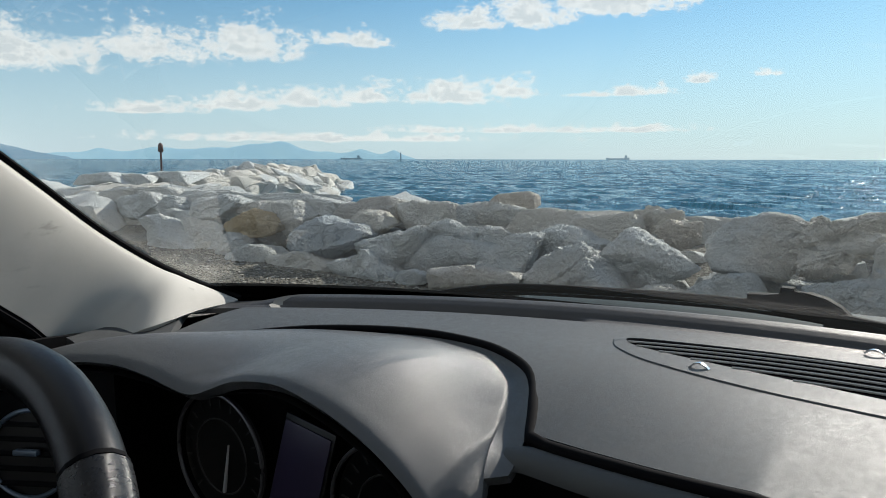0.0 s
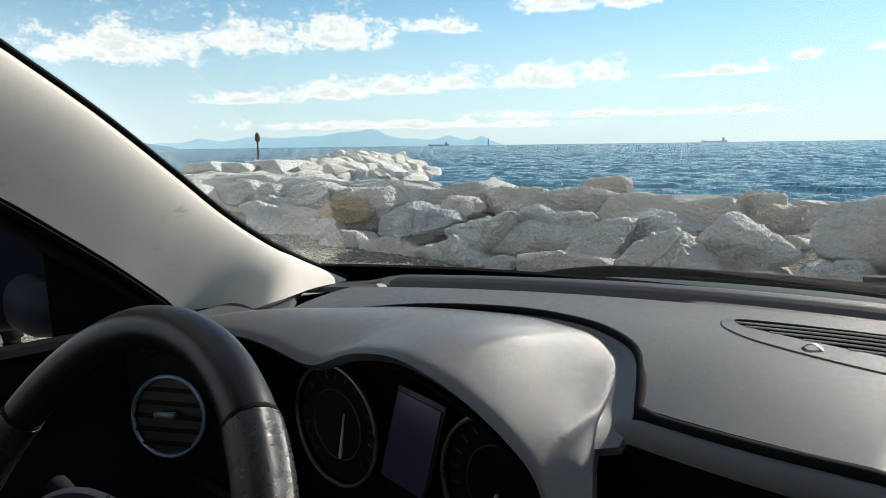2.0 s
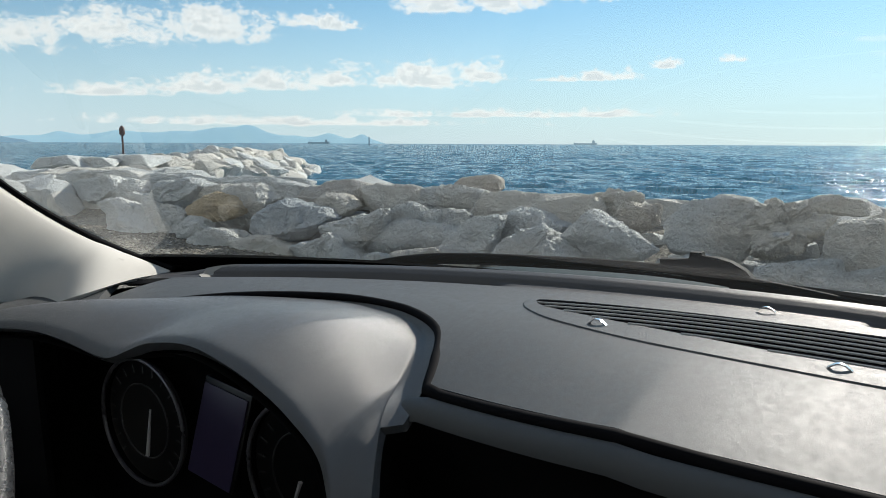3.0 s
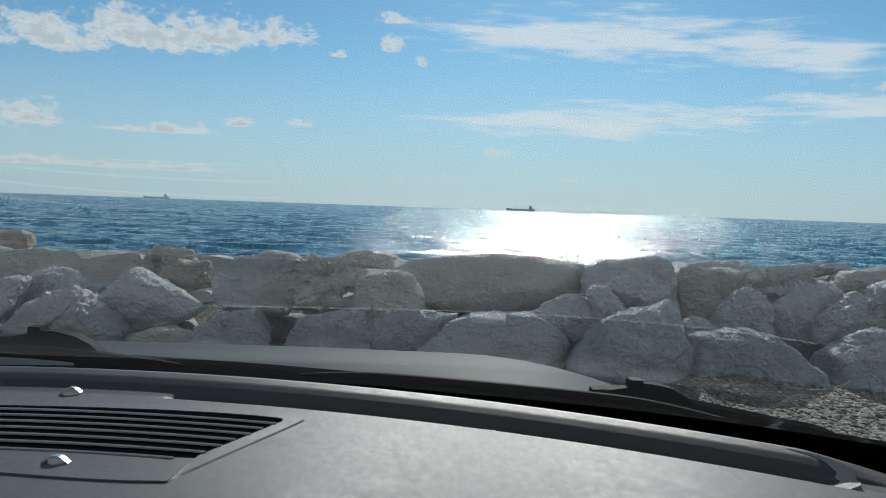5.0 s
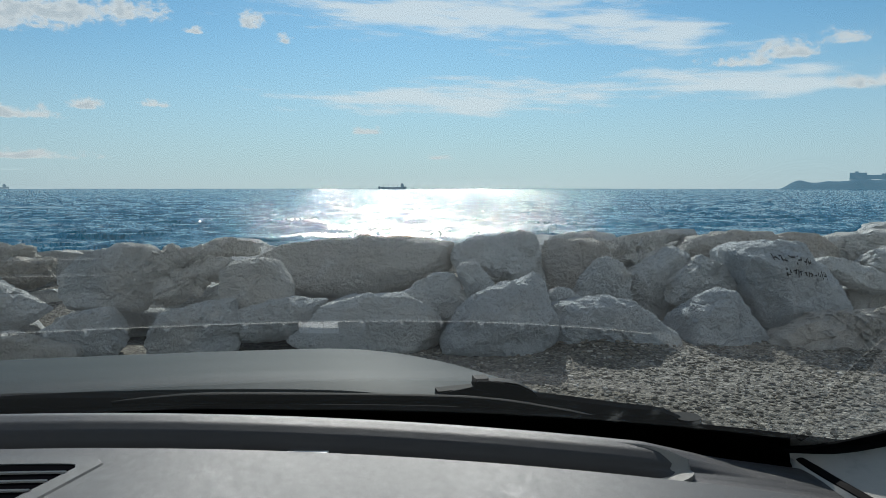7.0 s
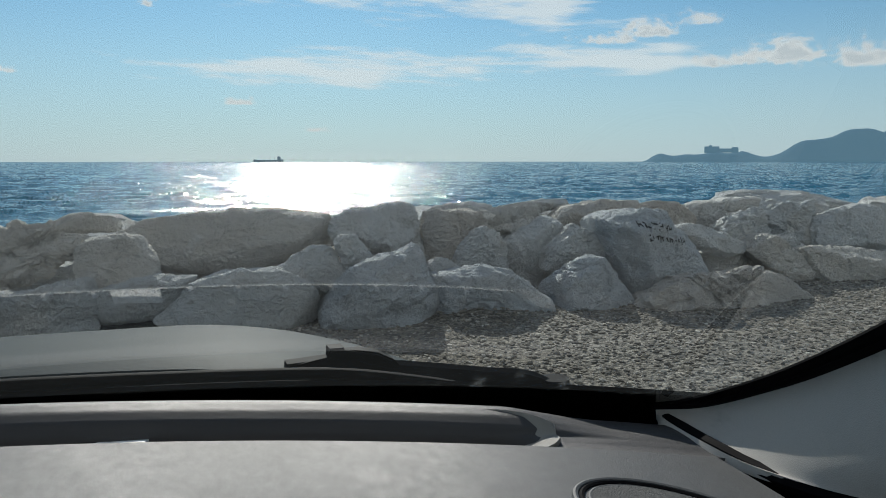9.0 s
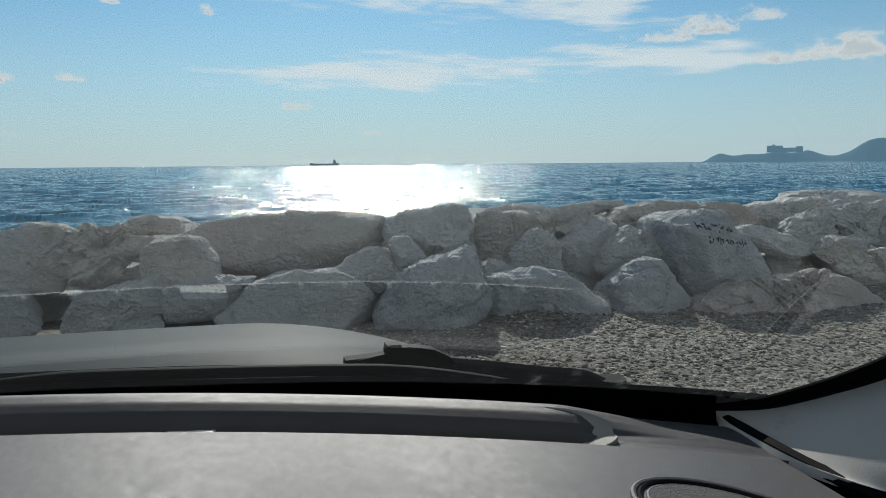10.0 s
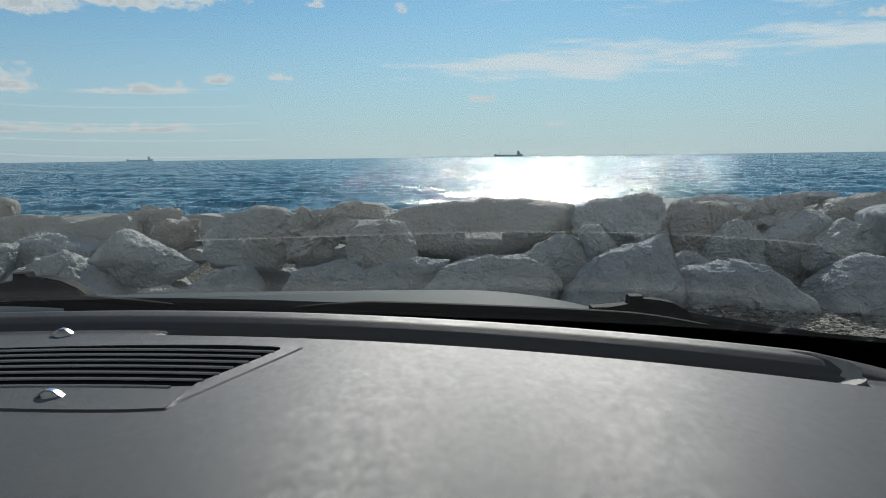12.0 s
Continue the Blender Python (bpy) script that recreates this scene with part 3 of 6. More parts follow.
def rock(y, ring, rough=1.0, kind=""):
    """A quarried block whose widest section, at y, has the corners ring (x, z); worn edges, chips, split beds and cracks."""
    count[0] += 1
    rnd = random.Random(700 + count[0])
    mat, label = KINDS[kind]
    cx, cz = sum(q[0] for q in ring) / len(ring), sum(q[1] for q in ring) / len(ring)
    ring = [(cx + (q[0] - cx) * 1.03, cz + (q[1] - cz) * 1.03) for q in ring]
    xs, zs = [q[0] for q in ring], [q[1] for q in ring]
    w, h = max(xs) - min(xs), max(zs) - min(zs)
    deep = min(max(0.75 * (w + h) * 0.5, 0.28), 1.1) * (1.6 if kind == "jet" else 1.0)
    mid = np.array((sum(xs) / len(xs), y + 0.12 * deep, sum(zs) / len(zs)))
    turn = 1 if sum(a[0] * b[1] - b[0] * a[1] for a, b in zip(ring, ring[1:] + ring[:1])) > 0 else -1
    planes = []
    for a, b in zip(ring, ring[1:] + ring[:1]):
        n = np.array((b[1] - a[1], 0.0, a[0] - b[0])) * turn
        n /= np.linalg.norm(n) + 1e-9
        for lean in (-rnd.uniform(0.25, 0.65), rnd.uniform(0.02, 0.3)):
            t = n * math.cos(lean) + np.array((0, math.sin(lean), 0))
            planes.append((t, t @ (np.array((a[0], y, a[1])) - mid)))
    front = np.array((rnd.uniform(-0.3, 0.3), -1.0, rnd.uniform(0.05, 0.35)))
    swell = min(w, h) * rnd.uniform(0.16, 0.26)
    planes.append((front / np.linalg.norm(front), 0.12 * deep + swell))
    planes.append((np.array((0.0, 1.0, 0.0)), 0.8 * deep))
    edge = [np.array((q[0], y, q[1])) - mid for q in ring]
    edge += [np.array((c[0] * 0.8, -0.12 * deep - swell, c[2] * 0.8)) for c in edge]
    # chipped corners, then broken facets on the face and along the top
    for n, most in [((rnd.gauss(0, 1), -abs(rnd.gauss(0, 0.8)), rnd.gauss(0, 1)), 0.05) for _ in range(5)] \
            + [((rnd.uniform(-0.9, 0.9), -1.0, rnd.uniform(-0.7, 0.9)), 0.16) for _ in range(7)] \
            + [((rnd.uniform(-0.9, 1.1), -rnd.uniform(0.1, 0.6), rnd.uniform(0.3, 1.0)), 0.07) for _ in range(5)]:
        n = np.array(n) / np.linalg.norm(n)
        planes.append((n, max(n @ c for c in edge) - min(w, h) * rnd.uniform(0.0, most) * min(rough + 0.3, 1.2)))
    dirs, faces = ball(6 if y < 6.5 and w * h > 0.12 else 5)
    d = dirs * (w / 2, deep / 2, h / 2)
    d /= np.linalg.norm(d, axis=1)[:, None]
    over = np.zeros(len(d))
    for n, dist in planes:
        over += np.maximum(d @ n / max(dist, 0.03), 0.0) ** 40
    p = d * (over ** (-1 / 40))[:, None]
    size = min(1.0, math.sqrt(w * h) / 0.7)
    off = Vector((rnd.uniform(-50, 50), rnd.uniform(-50, 50), rnd.uniform(-50, 50)))
    lean = Euler((rnd.uniform(-0.7, 0.7), rnd.uniform(-0.7, 0.7), 0)).to_matrix()
    f = 1.0 / max(size, 0.45)
    out = []
    for v, way in zip(p.tolist(), d.tolist()):
        q = (Vector(v) + off) * f
        bed = lean @ q
        crack = max(0.0, 0.030 - abs(noise.noise(q * 2.3))) * 0.5
        step = noise.noise(Vector((bed.x * 1.5, bed.y * 1.5, bed.z * 7.0)))
        k = 0.030 * noise.noise(q * 2.1) + 0.026 * (0.3 - abs(noise.noise(q * 4.3))) + 0.020 * noise.noise(q * 9.0) + 0.014 * (0.3 - abs(noise.noise(q * 17))) + 0.008 * noise.noise(q * 33)
        k += 0.026 * (rough - 0.3) * round(step * 4) / 4 - crack
        if rough > 1.4:
            k += 0.030 * (rough - 1.0) * (0.25 - abs(noise.noise(bed * 7.0)))
        k *= size * (0.75 + 0.75 * rough)
        out.append([v[i] + way[i] * k for i in range(3)])
    ob = obj("boulder", out, faces, mat, smooth=False)
    ob.location = mid
    long = label if kind else BOULDER_LABELS[count[0] % 3]
    return tagged(ob, long, "boulder", "jetty boulders" if kind == "jet" else "sea wall boulders")


def sea_wall():
    b = boulder
    b(-10.67, -0.09, 1.88, 0.55, 6.6, 5)
    b(-9.42, 0.05, 1.04, 0.48, 6.6, -5)
    b(-14.30, 0.31, 2.32, 0.55, 7.4, -5)
    b(-11.85, 0.37, 2.59, 0.44, 7.4, 5)
    b(-12.80, 0.02, 2.08, 0.41, 6.8, 3)
    b(7.50, 0.54, 1.26, 0.44, 6.9, -3)
    b(7.77, 0.28, 1.15, 0.33, 6.3, 3)
    b(8.59, 0.24, 1.14, 0.81, 6.1, -10)
    rock(5.7, [(-7.52, 0.31), (-7.29, 0.41), (-6.78, 0.55), (-6.51, 0.54), (-6.36, 0.39), (-6.4, 0.29), (-6.63, 0.2), (-7.12, 0.23)], 1.2, "tan")
    rock(5.75, [(-8.01, 0.07), (-7.83, 0.26), (-7.51, 0.3), (-7.39, 0.07), (-7.54, -0.09), (-7.96, -0.13)], 0.8)
    rock(5.5, [(-7.25, 0.03), (-7.07, 0.27), (-6.84, 0.24), (-6.73, 0.14), (-6.89, 0), (-7.22, -0.05)], 0.7)
    rock(5.3, [(-6.92, 0.01), (-6.49, 0.19), (-6.23, 0.2), (-6.08, 0.09), (-6.17, -0.01), (-6.86, -0.06)], 1.1, "low")
    rock(5.9, [(-6.94, 0.62), (-6.38, 0.67), (-6.14, 0.45), (-6.35, 0.18), (-6.75, 0.01), (-6.96, 0.24)], 0.8)
    rock(6, [(-8.46, 0.59), (-7.81, 0.67), (-7.4, 0.61), (-7.52, 0.4), (-8, 0.3), (-8.47, 0.28)], 1.4)
    rock(6.1, [(-7.63, 0.56), (-7.15, 0.63), (-7.08, 0.52), (-7.28, 0.43), (-7.62, 0.39)], 0.9)
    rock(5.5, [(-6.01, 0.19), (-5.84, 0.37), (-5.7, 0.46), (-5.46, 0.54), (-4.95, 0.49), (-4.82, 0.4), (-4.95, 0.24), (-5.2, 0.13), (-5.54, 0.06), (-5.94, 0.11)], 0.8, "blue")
    rock(6.3, [(-6.81, 0.6), (-6.42, 0.69), (-5.97, 0.64), (-6.01, 0.44), (-6.45, 0.37), (-6.65, 0.46)], 0.9)
    rock(6.8, [(-10.08, 0.54), (-9.52, 0.64), (-8.55, 0.69), (-7.89, 0.65), (-7.92, 0.51), (-10.1, 0.44)], 1)
    rock(6.75, [(-7.85, 0.62), (-6.95, 0.71), (-6.48, 0.72), (-6.34, 0.64), (-6.4, 0.52), (-7.86, 0.48)], 0.9)
    rock(6.4, [(-6.01, 0.59), (-5.66, 0.68), (-5.21, 0.74), (-4.95, 0.64), (-5.01, 0.49), (-5.35, 0.32), (-5.8, 0.39), (-6.03, 0.42)], 1, "brown")
    rock(5.9, [(-5.37, 0.52), (-5.21, 0.61), (-5, 0.6), (-4.79, 0.45), (-4.93, 0.36), (-5.17, 0.35)], 1.2)
    rock(5.5, [(-5.01, 0.2), (-4.82, 0.35), (-4.46, 0.44), (-4.06, 0.57), (-4.02, 0.52), (-4.11, 0.31), (-4.27, 0.16), (-4.44, 0.02), (-4.67, 0.1)], 1.3)
    rock(5.2, [(-5.07, 0.11), (-4.6, 0.27), (-4.45, 0.24), (-4.16, 0.05), (-4.29, -0.06), (-4.91, -0.09)], 1.2, "low")
    rock(5.3, [(-6.18, 0.06), (-5.75, 0.17), (-5.47, 0.17), (-5.06, 0.06), (-5.08, -0.05), (-6.1, -0.1)], 1.1, "low")
    rock(5.7, [(-4.26, 0.36), (-4.07, 0.54), (-3.91, 0.6), (-3.8, 0.55), (-3.77, 0.44), (-3.91, 0.36), (-4.15, 0.33)], 1)
    rock(5.6, [(-4.52, 0.01), (-4.24, 0.32), (-4, 0.42), (-3.49, 0.41), (-3.3, 0.35), (-3.46, 0.16), (-4.08, 0.03)], 0.6)
    rock(6.2, [(-4.98, 0.67), (-4.66, 0.72), (-4.21, 0.72), (-4.18, 0.49), (-4.51, 0.42), (-4.84, 0.38)], 0.9)
    rock(5.15, [(-4.14, 0.04), (-4.01, 0.13), (-3.88, 0.16), (-3.75, 0.11), (-3.79, 0.02), (-4.05, -0.01)], 1, "low")
    rock(5, [(-3.64, 0.2), (-3.21, 0.28), (-3.07, 0.28), (-2.87, 0.26), (-2.71, 0.19), (-2.88, 0.09), (-3.62, 0.03)], 0.7, "slab")
    rock(6.3, [(-4.26, 0.68), (-3.75, 0.75), (-3.44, 0.68), (-3.6, 0.47), (-4.02, 0.41), (-4.25, 0.46)], 1)
    rock(7.2, [(-4.33, 0.68), (-4.23, 0.76), (-3.82, 0.81), (-3.75, 0.76), (-3.74, 0.59), (-4.24, 0.56)], 0.6, "slab")
    rock(5.8, [(-3.65, 0.42), (-3.61, 0.51), (-3.37, 0.54), (-3.3, 0.48), (-3.36, 0.33), (-3.5, 0.28), (-3.61, 0.33)], 0.9)
    rock(5.75, [(-3.9, 0.46), (-3.72, 0.53), (-3.57, 0.52), (-3.57, 0.38), (-3.82, 0.35)], 0.9)
    rock(5.35, [(-3.42, 0.12), (-3.21, 0.37), (-3.02, 0.52), (-2.86, 0.55), (-2.77, 0.49), (-2.8, 0.33), (-2.88, 0.13), (-3.33, 0.06)], 1.1)
    rock(6.2, [(-3.58, 0.44), (-3.36, 0.68), (-2.97, 0.69), (-2.22, 0.73), (-2.15, 0.55), (-2.35, 0.28), (-2.98, 0.24), (-3.54, 0.35)], 0.4)
    rock(5.8, [(-3.08, 0.24), (-2.96, 0.48), (-2.81, 0.55), (-2.6, 0.55), (-2.33, 0.44), (-2.38, 0.28), (-2.77, 0.17)], 1.1)
    rock(5.2, [(-2.84, 0.11), (-2.64, 0.33), (-2.48, 0.45), (-2.28, 0.51), (-2.1, 0.4), (-1.94, 0.2), (-1.96, 0.03), (-2.78, -0.04)], 1)
    rock(5.5, [(-2.26, 0.38), (-2.08, 0.57), (-1.92, 0.64), (-1.68, 0.5), (-1.44, 0.41), (-1.45, 0.3), (-1.83, 0.16), (-2.04, 0.14), (-2.16, 0.22)], 0.9)
    rock(6.4, [(-2.31, 0.68), (-2.08, 0.73), (-1.89, 0.7), (-1.86, 0.59), (-2.05, 0.5), (-2.2, 0.51)], 2.2)
    rock(6, [(-1.96, 0.56), (-1.83, 0.66), (-1.59, 0.64), (-1.6, 0.46), (-1.75, 0.43), (-1.92, 0.5)], 1.8, "brown")
    rock(5.8, [(-1.48, 0.39), (-1.45, 0.6), (-1.34, 0.69), (-1.15, 0.75), (-0.83, 0.74), (-0.7, 0.64), (-0.72, 0.43), (-0.84, 0.25), (-1.39, 0.27)], 0.9)
    rock(5.75, [(-0.81, 0.7), (-0.71, 0.74), (-0.45, 0.73), (-0.27, 0.67), (-0.24, 0.59), (-0.38, 0.48), (-0.55, 0.43), (-0.69, 0.4), (-0.78, 0.53)], 2.6)
    rock(6.6, [(-0.62, 0.63), (-0.44, 0.72), (-0.29, 0.75), (-0.07, 0.72), (-0.06, 0.59), (-0.49, 0.56)], 1.2)
    rock(5.55, [(-0.28, 0.56), (-0.19, 0.64), (0.07, 0.66), (0.17, 0.63), (0.25, 0.48), (0.25, 0.26), (-0.25, 0.25)], 0.4)
    rock(6.1, [(-0.12, 0.59), (0.18, 0.73), (0.7, 0.77), (1.08, 0.79), (1.61, 0.72), (1.63, 0.54), (1.52, 0.41), (0.9, 0.25), (0.33, 0.29), (-0.05, 0.48)], 0.5)
    rock(5.4, [(-0.15, 0.3), (0.2, 0.4), (0.51, 0.38), (0.4, 0.19), (0.23, 0.07), (-0.12, 0.06)], 0.6)
    rock(5.25, [(0.19, 0.1), (0.47, 0.34), (0.78, 0.42), (1.07, 0.41), (1.31, 0.24), (1.36, 0.12), (1.29, -0.06), (0.42, -0.06)], 0.6)
    rock(5.5, [(0.93, 0.32), (1.33, 0.51), (1.48, 0.52), (1.59, 0.35), (1.52, 0.19), (1.4, 0.1), (1.2, 0.23)], 0.6)
    rock(5.45, [(1.47, 0.55), (1.53, 0.62), (1.65, 0.62), (1.79, 0.44), (1.75, 0.32), (1.59, 0.3)], 0.7)
    rock(5.9, [(1.57, 0.67), (1.69, 0.75), (2.05, 0.81), (2.26, 0.8), (2.33, 0.58), (2.32, 0.39), (1.92, 0.34), (1.58, 0.55)], 1.5)
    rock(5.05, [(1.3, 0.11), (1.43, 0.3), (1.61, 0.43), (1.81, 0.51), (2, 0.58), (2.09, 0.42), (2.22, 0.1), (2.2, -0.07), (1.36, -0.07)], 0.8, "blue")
    rock(5.95, [(2.35, 0.61), (2.39, 0.72), (2.92, 0.75), (3.02, 0.63), (3, 0.47), (2.78, 0.27), (2.57, 0.24), (2.37, 0.39)], 0.9, "brown")
    rock(5.6, [(2.54, 0.24), (2.6, 0.47), (2.72, 0.6), (2.89, 0.62), (2.96, 0.44), (3.02, 0.25), (2.82, 0.16)], 1.6)
    rock(5.45, [(2.22, 0.33), (2.29, 0.41), (2.38, 0.4), (2.52, 0.3), (2.48, 0.24), (2.27, 0.24)], 0.7)
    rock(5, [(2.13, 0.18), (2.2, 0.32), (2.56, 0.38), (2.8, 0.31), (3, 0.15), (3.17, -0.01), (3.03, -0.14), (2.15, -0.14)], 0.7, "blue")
    rock(6, [(3.13, 0.42), (3.32, 0.54), (3.57, 0.67), (3.75, 0.6), (3.71, 0.37), (3.51, 0.09), (3.21, 0.14)], 0.6)
    rock(6.15, [(3.06, 0.66), (3.17, 0.73), (3.54, 0.74), (3.67, 0.63), (3.46, 0.51), (3.23, 0.41), (3.11, 0.5)], 2.6)
    rock(6.9, [(2.66, 0.63), (2.82, 0.72), (3.11, 0.76), (3.43, 0.72), (3.46, 0.58), (2.67, 0.56)], 1.3)
    rock(6.9, [(3.38, 0.63), (3.71, 0.78), (4, 0.77), (4.29, 0.81), (4.38, 0.69), (3.89, 0.61)], 1.3)
    rock(5.7, [(3.29, 0.28), (3.48, 0.44), (3.52, 0.61), (3.65, 0.65), (3.81, 0.63), (3.92, 0.49), (4.15, 0.38), (4.13, 0.3), (3.68, 0.2), (3.41, 0.21)], 1)
    rock(6.4, [(3.9, 0.57), (4.03, 0.71), (4.49, 0.78), (4.87, 0.75), (4.92, 0.54), (4.64, 0.27), (4.34, 0.32)], 0.7, "brown")
    rock(5.4, [(-1.23, 0.31), (-1.12, 0.37), (-1.04, 0.32), (-0.91, 0.1), (-0.99, 0), (-1.61, -0), (-1.62, 0.22)], 0.9)
    rock(5.15, [(-1.87, 0.17), (-1.72, 0.22), (-1.51, 0.24), (-1.15, 0.14), (-1.15, 0.04), (-1.87, 0.03)], 1.1, "low")
    rock(5.35, [(-0.78, 0.08), (-0.67, 0.3), (-0.53, 0.35), (-0.33, 0.38), (-0.18, 0.38), (-0.13, 0.27), (-0.11, 0.08), (-0.16, -0), (-0.77, -0.01)], 1.2)
    rock(5.1, [(3.2, -0.08), (3.23, 0.26), (3.32, 0.32), (3.54, 0.39), (3.68, 0.35), (3.79, 0.19), (3.97, -0.08), (3.59, -0.17)], 1, "blue")
    rock(5.6, [(4.74, 0.54), (4.88, 0.6), (5.31, 0.47), (5.7, 0.29), (5.32, 0.26), (5.06, 0.31)], 0.9)
    rock(5.75, [(5.12, 0.27), (5.73, 0.28), (6.02, 0.05), (5.86, -0.05), (5.27, 0.01)], 0.6)
    rock(4.75, [(3.89, 0.06), (4.04, 0.19), (4.18, 0.25), (4.5, 0.27), (4.78, 0.28), (5.13, 0.24), (5.29, 0.14), (5.56, -0.04), (5.22, -0.12), (3.94, -0.03)], 2, "lowtan")
    rock(5.9, [(5.52, 0.47), (5.64, 0.59), (5.92, 0.66), (6.13, 0.58), (6.14, 0.42), (6, 0.33), (5.69, 0.35)], 1.8)
    rock(6.2, [(6.24, 0.59), (6.59, 0.71), (7.09, 0.75), (7.14, 0.45), (7.04, 0.2), (6.55, 0.24), (6.36, 0.45)], 1.3)
    rock(5.5, [(5.52, 0.29), (5.7, 0.45), (5.86, 0.44), (6.15, 0.22), (6.38, -0.04), (6.23, -0.11), (5.85, 0.02)], 0.6)
    rock(5.7, [(6, 0.41), (6.2, 0.44), (6.49, 0.27), (6.5, 0.04), (6.28, 0.17)], 1.3)
    rock(5.4, [(5.96, 0.28), (6.11, 0.34), (6.72, 0.31), (7.34, 0.21), (7.44, -0.3), (6.33, -0.24), (6.18, 0.08)], 0.7)
    rock(6, [(6.84, 0.44), (7.09, 0.61), (7.47, 0.69), (7.96, 0.63), (8.01, 0.13), (6.87, 0.23)], 0.9)
    rock(6.5, [(5.51, 0.59), (5.69, 0.7), (6.18, 0.76), (6.53, 0.74), (6.65, 0.58), (6.16, 0.4), (5.74, 0.44)], 1.6)
    rock(7.2, [(6.68, 0.62), (6.9, 0.79), (7.25, 0.82), (7.75, 0.76), (7.81, 0.58), (6.92, 0.58)], 1.4)
    rock(7.3, [(7.45, 0.69), (7.67, 0.81), (8.19, 0.72), (8.96, 0.78), (9.59, 0.69), (9.61, 0.48), (7.64, 0.54)], 1.2)
    rock(6.3, [(4.7, 0.64), (4.89, 0.75), (5.31, 0.74), (5.57, 0.56), (5.52, 0.45), (5.01, 0.47)], 0.7, "brown")
    rock(5.6, [(-9.15, 0.32), (-8.71, 0.43), (-8.34, 0.32), (-7.71, -0.07), (-8.1, -0.21), (-8.79, 0.02)], 1.3)
    rock(5.8, [(-8.71, 0.19), (-8.41, 0.38), (-7.73, 0.36), (-7.44, 0.26), (-7.65, -0.13), (-8.06, -0.13)], 1)
    rock(6.5, [(-11.29, 0.49), (-10.22, 0.65), (-10.01, 0.42), (-10.39, 0.19), (-11.01, 0.2)], 1)
    rock(6.4, [(-9.94, 0.44), (-9.49, 0.6), (-9.24, 0.41), (-9.55, 0.19), (-9.92, 0.26)], 1.2)
    rock(6.9, [(-12.66, 0.42), (-12.21, 0.61), (-10.48, 0.72), (-10.11, 0.6), (-10.12, 0.45), (-12.46, 0.32)], 1)
    rock(7, [(-10.37, 0.45), (-9.95, 0.67), (-8.88, 0.69), (-8.68, 0.6), (-8.72, 0.48), (-10.13, 0.4)], 1)
    rock(6.9, [(-8.79, 0.46), (-8.08, 0.66), (-7.1, 0.71), (-6.95, 0.6), (-6.99, 0.5), (-8.62, 0.41)], 1)
    rock(25, [(-32.94, -0.2), (-32.48, 0.51), (-31.54, 0.8), (-29.44, -0.35), (-29.92, -0.58), (-32.11, -0.51)], 1.2, "jet")
    rock(25.4, [(-32.26, 0.6), (-30.78, 1.04), (-28.6, -0.5), (-29.82, -0.65)], 1.4, "jet")
    rock(25.8, [(-31.12, 0.95), (-29.81, 0.82), (-27.57, -0.58), (-29.24, -0.72)], 1.4, "jet")
    rock(26, [(-30.09, 0.82), (-28.88, 0.48), (-27.03, -0.13), (-27.21, -0.67), (-28.23, -0.7)], 1.4, "jet")
    rock(24, [(-33.1, -0.3), (-32.74, 0.56), (-31.69, 0.66), (-31.22, -0.2)], 1, "jet")
    rock(12.5, [(-24.28, 0.26), (-23.82, 0.6), (-22.01, 0.75), (-21.23, 0.33)], 1, "jet")
    rock(13, [(-22.69, 0.28), (-22.31, 0.68), (-21.02, 0.71), (-20.29, 0.33)], 1, "jet")
    rock(14, [(-22.56, 0.25), (-22.07, 0.7), (-20.48, 0.77), (-20.04, 0.3)], 1, "jet")
    rock(16, [(-23.59, 0.16), (-23.02, 0.69), (-21.98, 0.76), (-21.59, 0.2)], 1, "jet")


sea_wall()
SCRAWLED = rock(5.3, [(3.8, 0.67), (3.93, 0.74), (4.16, 0.77), (4.39, 0.71), (4.62, 0.57), (4.86, 0.18), (4.71, -0.03), (4.37, -0.18), (4.14, -0.09), (3.97, 0.18)], 0.55, "marked")


def scrawl(slab):
    """Two rows of dark illegible paint marks on the face of a boulder."""
    rnd = random.Random(4)
    for x0, z0, n, step in ((-0.30, 0.29, 6, 0.052), (-0.24, 0.18, 9, 0.054)):
        for i in range(n):
            cx, cz = x0 + i * step, z0 - i * 0.007
            for w, h, dx, dz in ((0.011, rnd.uniform(0.04, 0.065), -0.014, 0), (rnd.uniform(0.02, 0.036), 0.012, 0.004, rnd.uniform(-0.02, 0.02)), (0.010, rnd.uniform(0.02, 0.05), 0.014, rnd.uniform(-0.01, 0.01))):
                if rnd.random() < 0.12:
                    continue
                quad = []
                lean = rnd.uniform(-0.008, 0.008)
                for sx, sz in ((-1, -1), (1, -1), (1, 1), (-1, 1)):
                    hit, p, nrm, _ = slab.ray_cast(Vector((cx + dx + sx * w / 2 + sz * lean, -3, cz + dz + sz * h / 2)), Vector((0, 1, 0)))
                    if hit:
                        quad.append(p + nrm * 0.004)
                if len(quad) == 4:
                    obj("paint_mark", quad, [(0, 1, 2, 3)], "graffiti", slab, "dark illegible painted mark", False)


scrawl(SCRAWLED)


